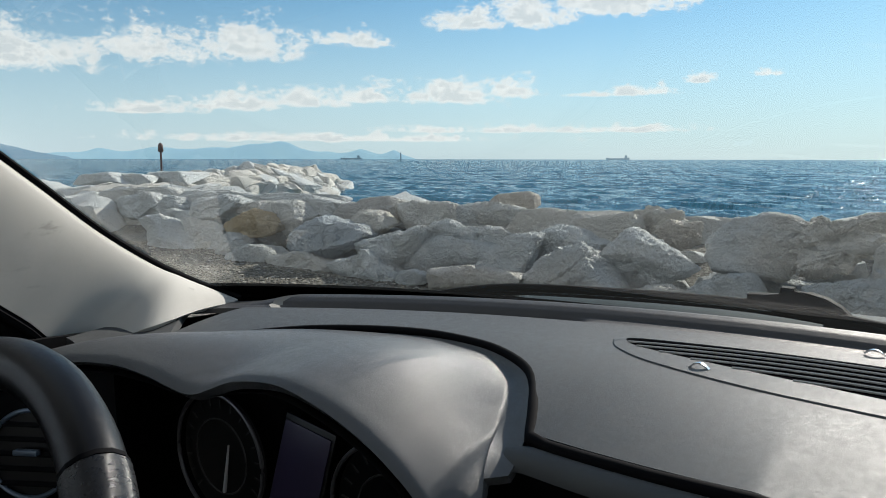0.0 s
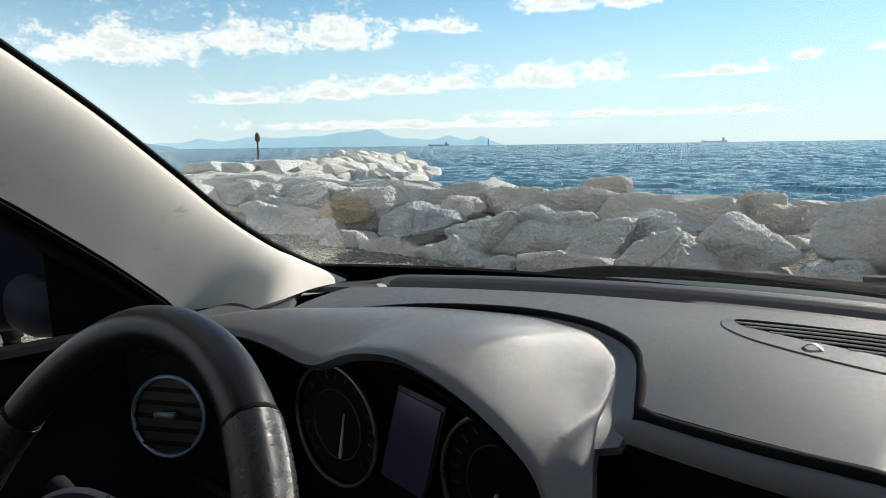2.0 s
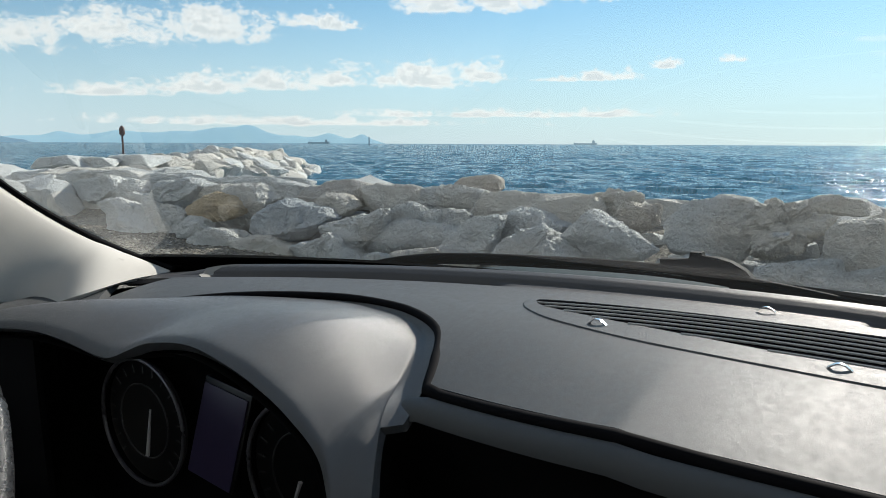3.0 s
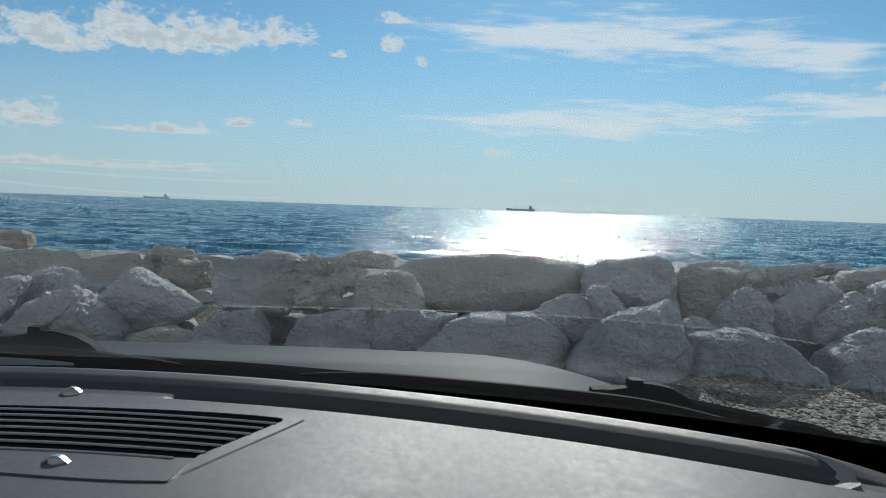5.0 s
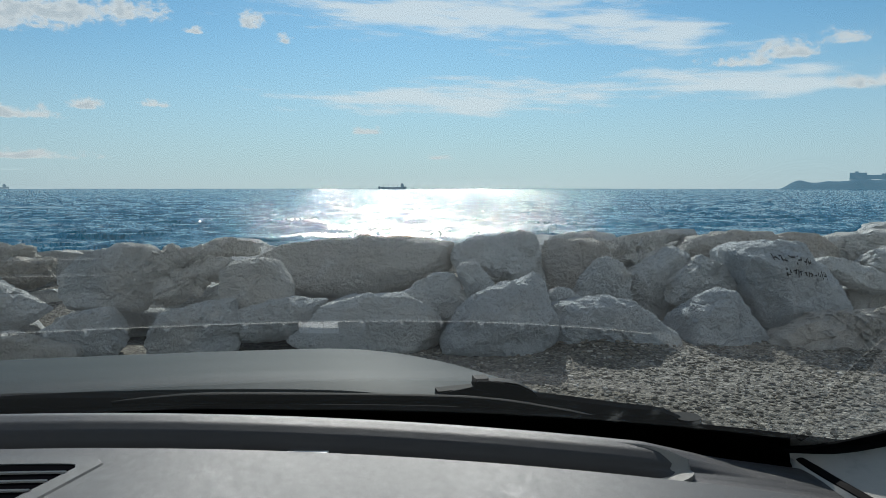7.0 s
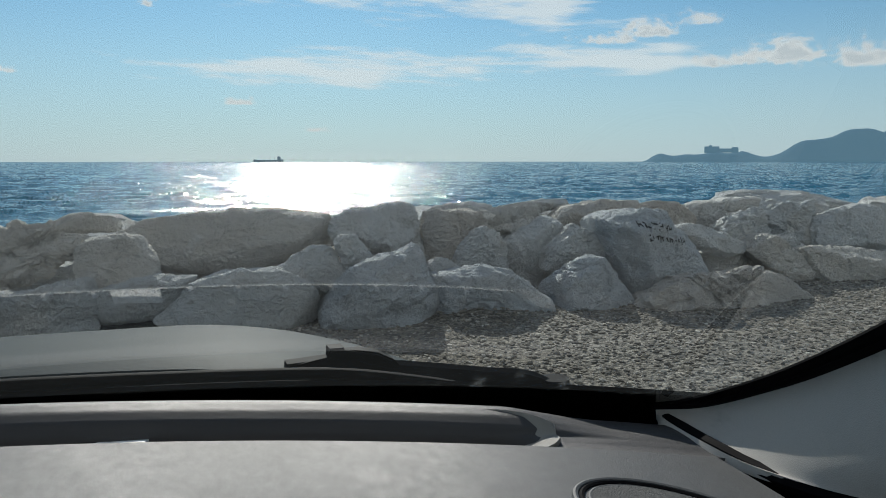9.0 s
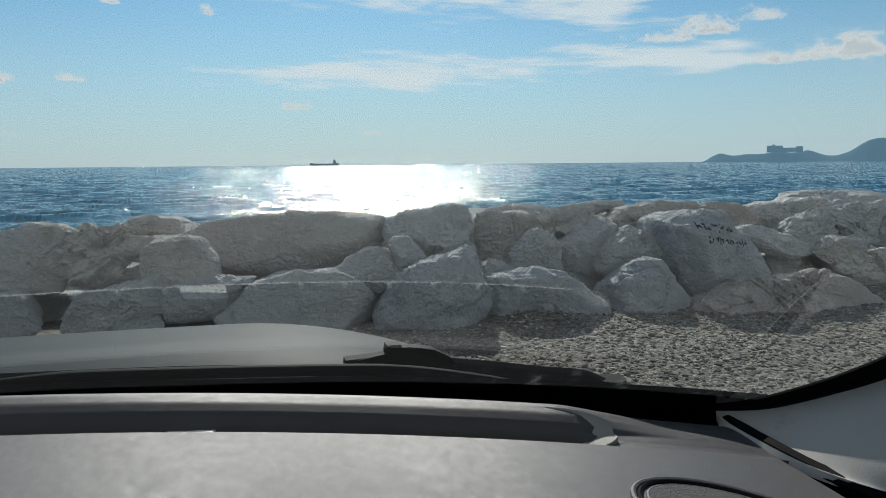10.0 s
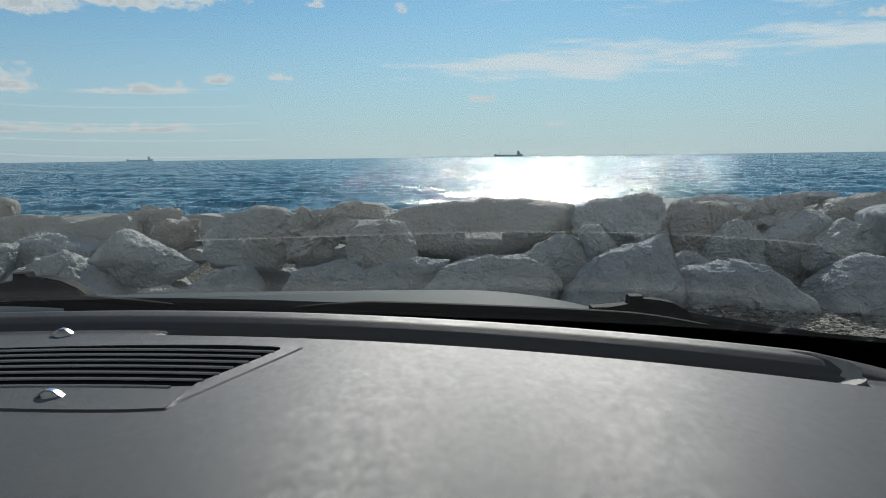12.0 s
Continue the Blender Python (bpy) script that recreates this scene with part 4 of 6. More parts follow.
def filler():
    """The back and the ends of the wall, and rubble in its gaps."""
    rnd = random.Random(5)
    for i in range(34):
        x = -15.5 + i * 0.78 + rnd.uniform(-0.2, 0.2)
        boulder(x, 0.14 + rnd.uniform(-0.08, 0.05), rnd.uniform(0.9, 1.3), rnd.uniform(0.6, 0.8), 7.25 + rnd.uniform(-0.15, 0.25), rnd.uniform(-12, 12), detail=3)
    for i in range(30):
        x = -14.0 + i * 0.8 + rnd.uniform(-0.3, 0.3)
        boulder(x, -0.25 + rnd.uniform(-0.15, 0.1), rnd.uniform(0.9, 1.4), rnd.uniform(0.6, 0.9), 8.2 + rnd.uniform(-0.2, 0.4), rnd.uniform(-15, 15), detail=3)
    for i in range(46):
        x = -10.0 + i * 0.41 + rnd.uniform(-0.15, 0.15)
        boulder(x, 0.10 + rnd.uniform(-0.05, 0.12), rnd.uniform(0.35, 0.6), rnd.uniform(0.3, 0.45), 6.55 + rnd.uniform(-0.1, 0.2), rnd.uniform(-25, 25), detail=3,
                label="smaller grey stone filling a gap between boulders")
    for i in range(44):
        x = -9.0 + i * 0.4 + rnd.uniform(-0.15, 0.15)
        boulder(x, 0.02 + rnd.uniform(-0.04, 0.06), rnd.uniform(0.3, 0.55), rnd.uniform(0.24, 0.36), 6.0 + rnd.uniform(-0.1, 0.15), rnd.uniform(-25, 25), detail=3,
                label="smaller grey stone at the foot of the sea wall")
    for i in range(9):
        boulder(8.6 + i * 0.8, rnd.uniform(0.1, 0.45), rnd.uniform(0.8, 1.2), rnd.uniform(0.5, 0.8), 5.7 + rnd.uniform(0, 0.8), rnd.uniform(-15, 15), detail=3)
    for i in range(12):
        boulder(-15.8 + i * 0.6, rnd.uniform(0.0, 0.3), rnd.uniform(0.6, 1.0), rnd.uniform(0.4, 0.6), 6.0 + rnd.uniform(0, 0.6), rnd.uniform(-15, 15), detail=3)


filler()


def jetty():
    """The rubble arm that runs out to sea, lit by the sun, beyond the wall."""
    rnd = random.Random(11)
    shared = [boulder_mesh(900 + i, (1.0, 1.0, 0.8), detail=3, cuts=10) for i in range(12)]
    a, b = Vector((-17, 9.5, 0)), Vector((-44.5, 42.5, 0))
    side = (b - a).normalized().cross(Vector((0, 0, 1)))
    joined, faces, total = [], [], 0
    for i in range(240):
        u = rnd.random() ** 0.8
        across = rnd.uniform(-1, 1)
        tip = max(0.0, (u - 0.93) / 0.07)
        p = a.lerp(b, u) + side * across * (3.6 * (1 - 0.5 * tip))
        top = 0.12 + 0.05 * u
        z = top - (abs(across) ** 2.2) * (top - SEA) - tip * 1.1 + rnd.uniform(-0.2, 0.1)
        s = rnd.uniform(0.8, 1.5) * (0.75 + 0.4 * u)
        m = pose(p.x, p.y, max(z, SEA - 0.2), rnd.uniform(-20, 20), rnd.uniform(-20, 20), rnd.uniform(0, 360)) @ Matrix.Diagonal((s * 1.25, s, s * 0.8, 1))
        me = shared[i % 12]
        if across > 0.3 and i % 3:
            ob = new("boulder", me)
            ob.matrix_basis = m
            tagged(ob, "sunlit pale boulder of the rubble jetty", "boulder", "jetty boulders")
        else:
            joined += [m @ v.co for v in me.vertices]
            faces += [tuple(k + total for k in f.vertices) for f in me.polygons]
            total += len(me.vertices)
    tagged(obj("jetty_rubble", joined, faces, "rock"), "sunlit pale rubble of the far jetty", "rubble", kind="stuff")


jetty()


def pebbles():
    """Loose stones on the strip of gravel before the wall."""
    rnd = np.random.RandomState(3)
    base = bmesh.new()
    bmesh.ops.create_icosphere(base, subdivisions=1, radius=1.0)
    base.verts.ensure_lookup_table()
    bv = np.array([v.co[:] for v in base.verts])
    bf = np.array([[v.index for v in f.verts] for f in base.faces])
    base.free()
    verts, faces = [], []
    for k in range(30000):
        if k % 5 < 3:
            x, y = rnd.uniform(0.6, 8.5), 5.5 - 3.2 * rnd.rand() ** 1.2
        else:
            x, y = rnd.uniform(-9.5, -2.0), 5.7 - 2.0 * rnd.rand()
        s = 0.008 + 0.013 * rnd.rand() ** 2.2
        a = rnd.uniform(0, 6.28)
        v = (bv + rnd.uniform(-0.2, 0.2, bv.shape)) * s * rnd.uniform(0.6, 1.3, 3)
        v = np.column_stack((v[:, 0] * math.cos(a) - v[:, 1] * math.sin(a), v[:, 0] * math.sin(a) + v[:, 1] * math.cos(a), v[:, 2] * 0.55))
        faces.append(bf + len(verts) * len(bv))
        verts.append(v + (x, y, ground_height(x, y) + s * 0.22))
    tagged(obj("gravel_stones", np.vstack(verts).tolist(), np.vstack(faces).tolist(), "pebbles", smooth=False), "loose brown and grey gravel stones", "gravel", kind="stuff")


pebbles()

# ---- the car that carries the camera ----
RAKE = 0.64                                     # rise of the windscreen per metre backwards


def groove_y(x):
    return 0.703 - 0.28 * x * x


def glass_y(x, z):
    return 0.810 - 0.20 * x * x - 0.25 * x ** 4 - (z - 0.985) / RAKE


def dash_z(x, y):
    soft = 0.9 - 0.65 * min(max((x + 0.16) / 0.16, 0.0), 1.0)
    return 1.004 - soft * max(0.0, 0.6 - y) ** 2 - 0.05 * x * x


def spread(x0, x1, u):
    return x0 + (x1 - x0) * u


SEAM = [(-0.655, 0.44), (-0.60, 0.482), (-0.546, 0.515), (-0.49, 0.545), (-0.427, 0.566), (-0.357, 0.578), (-0.291, 0.570), (-0.247, 0.553), (-0.205, 0.522), (-0.176, 0.475), (-0.157, 0.434)]


def seam_rear(x):
    """The seam's run along the passenger side, drawing nearer past the instrument hood."""
    d = 0.042 - 0.243 * (x + 0.152)
    return 0.388 + 0.5 * (d + math.sqrt(d * d + 1e-5))


def seam_at(u):
    p = line([Vector((*s, 0)) for s in SEAM], u)
    return p.x, p.y


RIM = [(-0.715, 0.315, 0.945), (-0.66, 0.345, 0.968), (-0.60, 0.366, 0.974), (-0.545, 0.376, 0.972), (-0.49, 0.381, 0.968), (-0.455, 0.383, 0.974), (-0.42, 0.385, 0.984), (-0.369, 0.385, 0.990), (-0.318, 0.383, 0.982),
       (-0.275, 0.380, 0.969), (-0.240, 0.375, 0.955), (-0.207, 0.366, 0.940), (-0.185, 0.352, 0.922), (-0.160, 0.335, 0.872)]
BACK = [(-0.72, 0.385, 0.958), (-0.655, 0.430, 0.970), (-0.60, 0.472, 0.979), (-0.546, 0.505, 0.984), (-0.49, 0.535, 0.987), (-0.427, 0.556, 0.989), (-0.360, 0.568, 0.991), (-0.302, 0.556, 0.992), (-0.262, 0.545, 0.991),
        (-0.234, 0.528, 0.988), (-0.216, 0.508, 0.984), (-0.195, 0.455, 0.970), (-0.174, 0.398, 0.955), (-0.130, 0.322, 0.880)]


def dashboard():
    d = thing("dashboard", "grey grained plastic car dashboard with dark seams, dusty in the sun", "dashboard")
    # one sheet from the hood's seam and the rear seam forward to the defroster groove
    trace = [seam_at(i / 200) for i in range(201)]
    def rear_edge(x):
        if x >= trace[-1][0]:
            return seam_rear(x) + 0.002
        for a, b in zip(trace, trace[1:]):
            if a[0] <= x <= b[0]:
                return a[1] + (b[1] - a[1]) * (x - a[0]) / max(b[0] - a[0], 1e-9)
        return trace[0][1]
    def top(u, v):
        x = spread(-0.655, 0.715, u)
        y = spread(rear_edge(x), groove_y(x), v)
        return (x, y, dash_z(x, y))
    part("top_panel", sheet(top, 340, 40, -0.012), "dash_grey", d)
    def corner(u, v):
        x = spread(-0.74, -0.650, v)
        y = spread(0.40, spread(groove_y(0.70), 0.47, v), u)
        k = v * v * (3 - 2 * v)
        return (x, y, spread(0.9665 + (y - 0.375) * 0.07, dash_z(x, y) - 0.001, k))
    part("driver_corner", sheet(corner, 24, 12, -0.012), "dash_grey", d)
    # defroster trough and the rounded roll in front of it
    def roll(u, v):
        x = spread(-0.735, 0.735, u)
        prof = [(0.0, -0.001), (0.002, -0.012), (0.004, -0.020), (0.008, -0.023), (0.012, -0.019), (0.0145, -0.011), (0.018, -0.003), (0.024, 0.004), (0.032, 0.0085), (0.042, 0.0105), (0.051, 0.009), (0.058, 0.004), (0.063, -0.006), (0.065, -0.03)]
        f = v * (len(prof) - 1)
        i = min(int(f), len(prof) - 2)
        py = prof[i][0] + (prof[i + 1][0] - prof[i][0]) * (f - i)
        pz = prof[i][1] + (prof[i + 1][1] - prof[i][1]) * (f - i)
        # the trough is open on both sides of the middle and runs out at its ends
        def gate(a, b, s):
            return 1 / (1 + math.exp(-(x - a) / s)) * (1 - 1 / (1 + math.exp(-(x - b) / s)))
        deep = min(1.0, gate(0.122, 0.605, 0.004) + gate(-0.605, -0.245, 0.004))
        if pz < 0 and py < 0.045:
            pz *= 0.05 + 0.95 * deep
        elif pz > 0:
            pz *= 1 - 0.85 * min(max((abs(x) - 0.61) / 0.06, 0.0), 1.0)
        y = groove_y(x) + py
        return (x, y, dash_z(x, groove_y(x)) + pz)
    # darker than the dash, partly to put the trough's shade into the colour
    part("front_roll", sheet(roll, 240, 52, -0.006), "roll_dark", d, "dark grained roll before the windscreen, trough shade partly in its colour")
    # black sheet added to keep ground and sun out of this gap
    def under(u, v):
        x = spread(-0.76, 0.76, u)
        a = Vector((x, groove_y(x) + 0.063, dash_z(x, groove_y(x)) - 0.022))
        return a.lerp(Vector((x, glass_y(x, 0.952) + 0.02, 0.952)), v)
    part("front_gap_cover", sheet(under, 40, 3, 0.004), "rubber", d, "black sheet added to close the gap before the glass")
    # ribs paler than the dash, so their sunlit tops show in the glass
    for i in range(16):
        x = 0.135 + 0.029 * i
        part("rib", box((0.0026, 0.009, 0.008), (x, groove_y(x) + 0.0065, dash_z(x, groove_y(x)) - 0.0095), turn=Euler((0, 0, radians(-48 * x))).to_matrix()), "sunlit_pale", d)
    # added strip whose pale colour stands for the panel's sunlit front edge
    for a, b in ((0.125, 0.60),):
        lip = [(x, groove_y(x) + 0.0022, dash_z(x, groove_y(x)) - 0.0030) for x in (spread(a, b, i / 40) for i in range(41))]
        part("groove_lip", tube(lip, 0.0017, 6), "sunlit_pale", d, "thin pale strip added for the groove's sunlit edge")
    # groove ends: the sun on them is put into their pale colour
    for s in (1, -1):
        def scoop(u, v, s=s):
            x = spread(0.578, 0.628, v)
            half = 0.021 * math.sqrt(max(0.0, 1 - (v * 0.98) ** 3))
            y = groove_y(x) + 0.020 - 0.003 * v + (2 * u - 1) * half
            return (s * x, y, dash_z(x, groove_y(x)) - 0.024 * (1 - v) ** 1.3 + 0.0024 + 0.024 * max(0.0, 2 * u - 1) ** 2 * (1 - v) + 0.006 * max(0.0, 2 * u - 1) + 0.003 * min(0.0, 2 * u - 1) ** 2 * (1 - v))
        part("groove_end", sheet(scoop, 14, 14, 0.003), "lit_grey", d, "defroster groove end, sunlight put into its pale colour")
    # flank between the instrument hood and its seam
    def flank(u, v):
        a = line(BACK, spread(0.05, 0.925, u))
        sx, sy = seam_at(min(u * 1.02, 1.0))
        b = Vector((sx, sy, dash_z(sx, sy) - 0.002)) if u < 0.9 else Vector((sx, sy, dash_z(sx, sy) - 0.002)).lerp(Vector((-0.158, 0.404, 0.957)), (u - 0.9) / 0.1)
        q = a.lerp(b, v)
        return (q.x, q.y, q.z - 0.004 * math.sin(math.pi * v) * (1 - u ** 6))
    part("hood_surround", sheet(flank, 60, 6, 0.008), "hood_grey", d)
    # dark seam bead round the hood and along the passenger panel
    pts = [(*seam_at(i / 40), dash_z(*seam_at(i / 40)) - 0.0042) for i in range(41)]
    pts += [(x, seam_rear(x) - 0.001, dash_z(x, seam_rear(x)) - 0.0046) for x in (-0.14, -0.125, -0.10, -0.06, 0.0, 0.06, 0.12, 0.2, 0.3, 0.4, 0.5, 0.6, 0.69)]
    part("seam", tube(pts, [0.0046] * 36 + [0.0054] * 18, 10), "rubber", d, "dark recessed seam")
    # rear roll of the dash below the seam, then the fascia
    def rear(u, v):
        x = spread(-0.172, 0.70, u)
        a = v * 1.5
        return (x, seam_rear(x) - 0.006 - 0.015 * math.sin(a), dash_z(x, seam_rear(x)) - 0.5 * max(0.0, -0.16 - x) - 0.005 - 0.015 * (1 - math.cos(a)))
    part("rear_roll", sheet(rear, 40, 14, 0.008, (0, 1, -1)), "dash_grey", d)
    def fascia(u, v):
        x = spread(-0.205, 0.70, u)
        return (x, seam_rear(x) - 0.0195 + 0.03 * math.sin(math.pi * min(v * 4, 1.0)) + 0.03 * v, dash_z(x, seam_rear(x)) - 0.5 * max(0.0, -0.16 - x) - 0.017 - 0.50 * v)
    part("fascia", sheet(fascia, 30, 24, 0.01, (0, 1, 0)), "trim_black", d)
    # centre air vents, peeping out below the rear roll
    for cx in (-0.085, 0.085):
        bm = box((0.15, 0.03, 0.075), (cx, 0.368, 0.868), 0.012)
        ob = part("air_vent", bm, "trim_black", d, "black centre air vent")
        for i in range(4):
            part("vent_slat", box((0.13, 0.012, 0.003), (cx, 0.352, 0.843 + 0.017 * i), turn=Euler((radians(20), 0, 0)).to_matrix()), "dash_dark", ob)
    # defroster grille on the top panel: frame, dark bed, long slats, clips
    out = [(-0.174, 0.622), (-0.165, 0.645), (-0.05, 0.667), (0.053, 0.678), (0.149, 0.681), (0.216, 0.674), (0.232, 0.662), (0.229, 0.645), (0.184, 0.545), (0.168, 0.530), (0.089, 0.531), (-0.019, 0.543), (-0.119, 0.573), (-0.160, 0.600)]
    inn = [(-0.163, 0.632), (-0.150, 0.643), (-0.05, 0.656), (0.055, 0.662), (0.15, 0.663), (0.208, 0.658), (0.217, 0.652), (0.214, 0.642), (0.183, 0.576), (0.172, 0.566), (0.08, 0.567), (-0.007, 0.580), (-0.09, 0.597), (-0.146, 0.614)]
    g = [Vector((x, y, 0)) for x, y in out]
    h = [Vector((x, y, 0)) for x, y in inn]
    n = 96
    ring = lambda ps, i: line(ps + [ps[0]], i / n)
    bm = bmesh.new()
    loops = []
    for ps, lift, push in ((g, -0.0015, 0), (g, 0.0012, 1), (h, 0.0018, 0), (h, -0.002, 0)):
        row = []
        for i in range(n):
            p = ring(ps, i)
            c = Vector((0.035, 0.6, 0))
            p = p + (c - p).normalized() * (0.003 if push else 0)
            row.append(bm.verts.new((p.x, p.y, dash_z(p.x, p.y) + lift)))
        loops.append(row)
    for a, b in zip(loops, loops[1:]):
        for i in range(n):
            bm.faces.new((a[i], a[(i + 1) % n], b[(i + 1) % n], b[i]))
    grille = part("defroster_grille", bm, "dash_grey", d, "long slatted defroster grille")
    # the slots' darkness is a flat black sheet laid on the panel
    bm = bmesh.new()
    mid = Vector((0.035, 0.603, 0))
    rows = []
    for f in (1.0, 0.8, 0.6, 0.4, 0.2, 0.02):
        flat = [mid.lerp(ring(h, i), f) for i in range(n)]
        rows.append([bm.verts.new((p.x, p.y, dash_z(p.x, p.y) + 0.0010)) for p in flat])
    for a, b in zip(rows, rows[1:]):
        for i in range(n):
            bm.faces.new((a[i], a[(i + 1) % n], b[(i + 1) % n], b[i]))
    bm.faces.new(rows[-1])
    part("grille_bed", bm, "slot_black", grille, "black sheet standing for the dark of the slots")
    hx = [ring(h, i) for i in range(n)]
    for k in range(7):
        pts = []
        for i in range(300):
            x = spread(-0.17, 0.235, i / 299)
            lane = 0.661 - (0.6 if x < 0.055 else 0.34) * (x - 0.055) ** 2 - 0.0137 * (k + 0.75)
            ys = [a.y + (b.y - a.y) * (x - a.x) / (b.x - a.x) for a, b in zip(hx, hx[1:] + hx[:1]) if (a.x - x) * (b.x - x) <= 0 and abs(a.x - b.x) > 1e-9]
            if len(ys) >= 2 and min(ys) - 0.0015 < lane < max(ys) + 0.001:
                pts.append((x, lane, dash_z(x, lane) + 0.0020))
        if len(pts) > 8:
            part("slat", tube(pts[::6] + [pts[-1]], 0.0011, 6), "slat_grey", grille)
    for x, y in ((-0.080, 0.576), (0.033, 0.703), (0.1015, 0.551)):
        def clip(u, v, x=x, y=y):
            return (x + spread(-0.0075, 0.0075, u), y + spread(-0.0022, 0.0022, v), dash_z(x, y) + 0.0008 + 0.0042 * math.sin(math.pi * u))
        part("clip", sheet(clip, 12, 3, 0.001, (0, 0, 1)), "chrome", d, "small bright metal clip")
    part("sticker", box((0.030, 0.016, 0.0012), (0.364, groove_y(0.364) + 0.0095, dash_z(0.364, 0.68) - 0.0045), turn=Euler((radians(-12), 0, radians(-11))).to_matrix()), "label_white", d, "small white paper sticker in the groove")
    # oval speaker near the passenger's pillar: two raised rims round a dark mesh
    def oval(t, w, h):
        a = radians(-52)
        p, q = w * math.cos(t), h * math.sin(t)
        x, y = 0.640 + p * math.cos(a) - q * math.sin(a), 0.494 + p * math.sin(a) + q * math.cos(a)
        return Vector((x, y, dash_z(x, y)))
    for w, h, r, mat in ((0.060, 0.036, 0.0019, "dash_grey"), (0.052, 0.0285, 0.0014, "dash_grey")):
        part("speaker_rim", tube([oval(2 * math.pi * i / 64, w, h) for i in range(64)], r, 8, True), mat, d)
    bm = bmesh.new()
    bm.faces.new([bm.verts.new(oval(2 * math.pi * i / 48, 0.052, 0.0285) + Vector((0, 0, 0.0012))) for i in range(48)])
    part("speaker_mesh", bm, "speaker_cloth", d, "dark speckled speaker mesh")
    bm = tube([oval(2 * math.pi * i / 64, 0.0565, 0.0325) for i in range(64)], 0.0016, 6, True)
    part("speaker_gap", bm, "rubber", d, "thin dark gap")
    return d


M["speaker_cloth"] = material("speaker_cloth", plain((0.05, 0.055, 0.055), 0.8, grain=900, amount=0.6, bump=0.6))
M["sunlit_pale"] = material("sunlit_pale", plain((0.55, 0.55, 0.53), 0.55))
def soiled_build(k, b, co, out):
    """Pale woven trim with faint grey stains and scuffs."""
    weave = k.n("ShaderNodeTexVoronoi", Vector=co, Scale=1500.0).outputs["Distance"]
    stain = k.smooth(k.noise(co, 9.0, 6, 0.65), 0.52, 0.72)
    scuff = k.smooth(k.noise(k.n("ShaderNodeMapping", Vector=co, Scale=(1.0, 0.35, 1.0)).outputs[0], 38.0, 4, 0.6), 0.62, 0.74)
    col = k.mix(k.math("MULTIPLY", stain, 0.3), (0.50, 0.487, 0.452, 1), (0.36, 0.347, 0.32, 1))
    col = k.mix(k.math("MULTIPLY", scuff, 0.5), col, (0.17, 0.16, 0.145, 1))
    k.put(b, "Base Color", k.mix(k.math("MULTIPLY", weave, 0.4), col, (0.26, 0.25, 0.23, 1)))
    b.inputs["Roughness"].default_value, b.inputs["Specular IOR Level"].default_value = 0.85, 0.2
    bumped(k, b, weave, 0.2, 0.0004)


M["pillar_trim"] = material("pillar_trim", soiled_build)
M["slat_grey"] = material("slat_grey", plain((0.38, 0.38, 0.37), 0.5))
M["slot_black"] = material("slot_black", plain((0.004, 0.004, 0.005), 1.0, spec=0.0))
M["lit_grey"] = material("lit_grey", dash_build((0.24, 0.235, 0.22), 0.6))
DASH = dashboard()


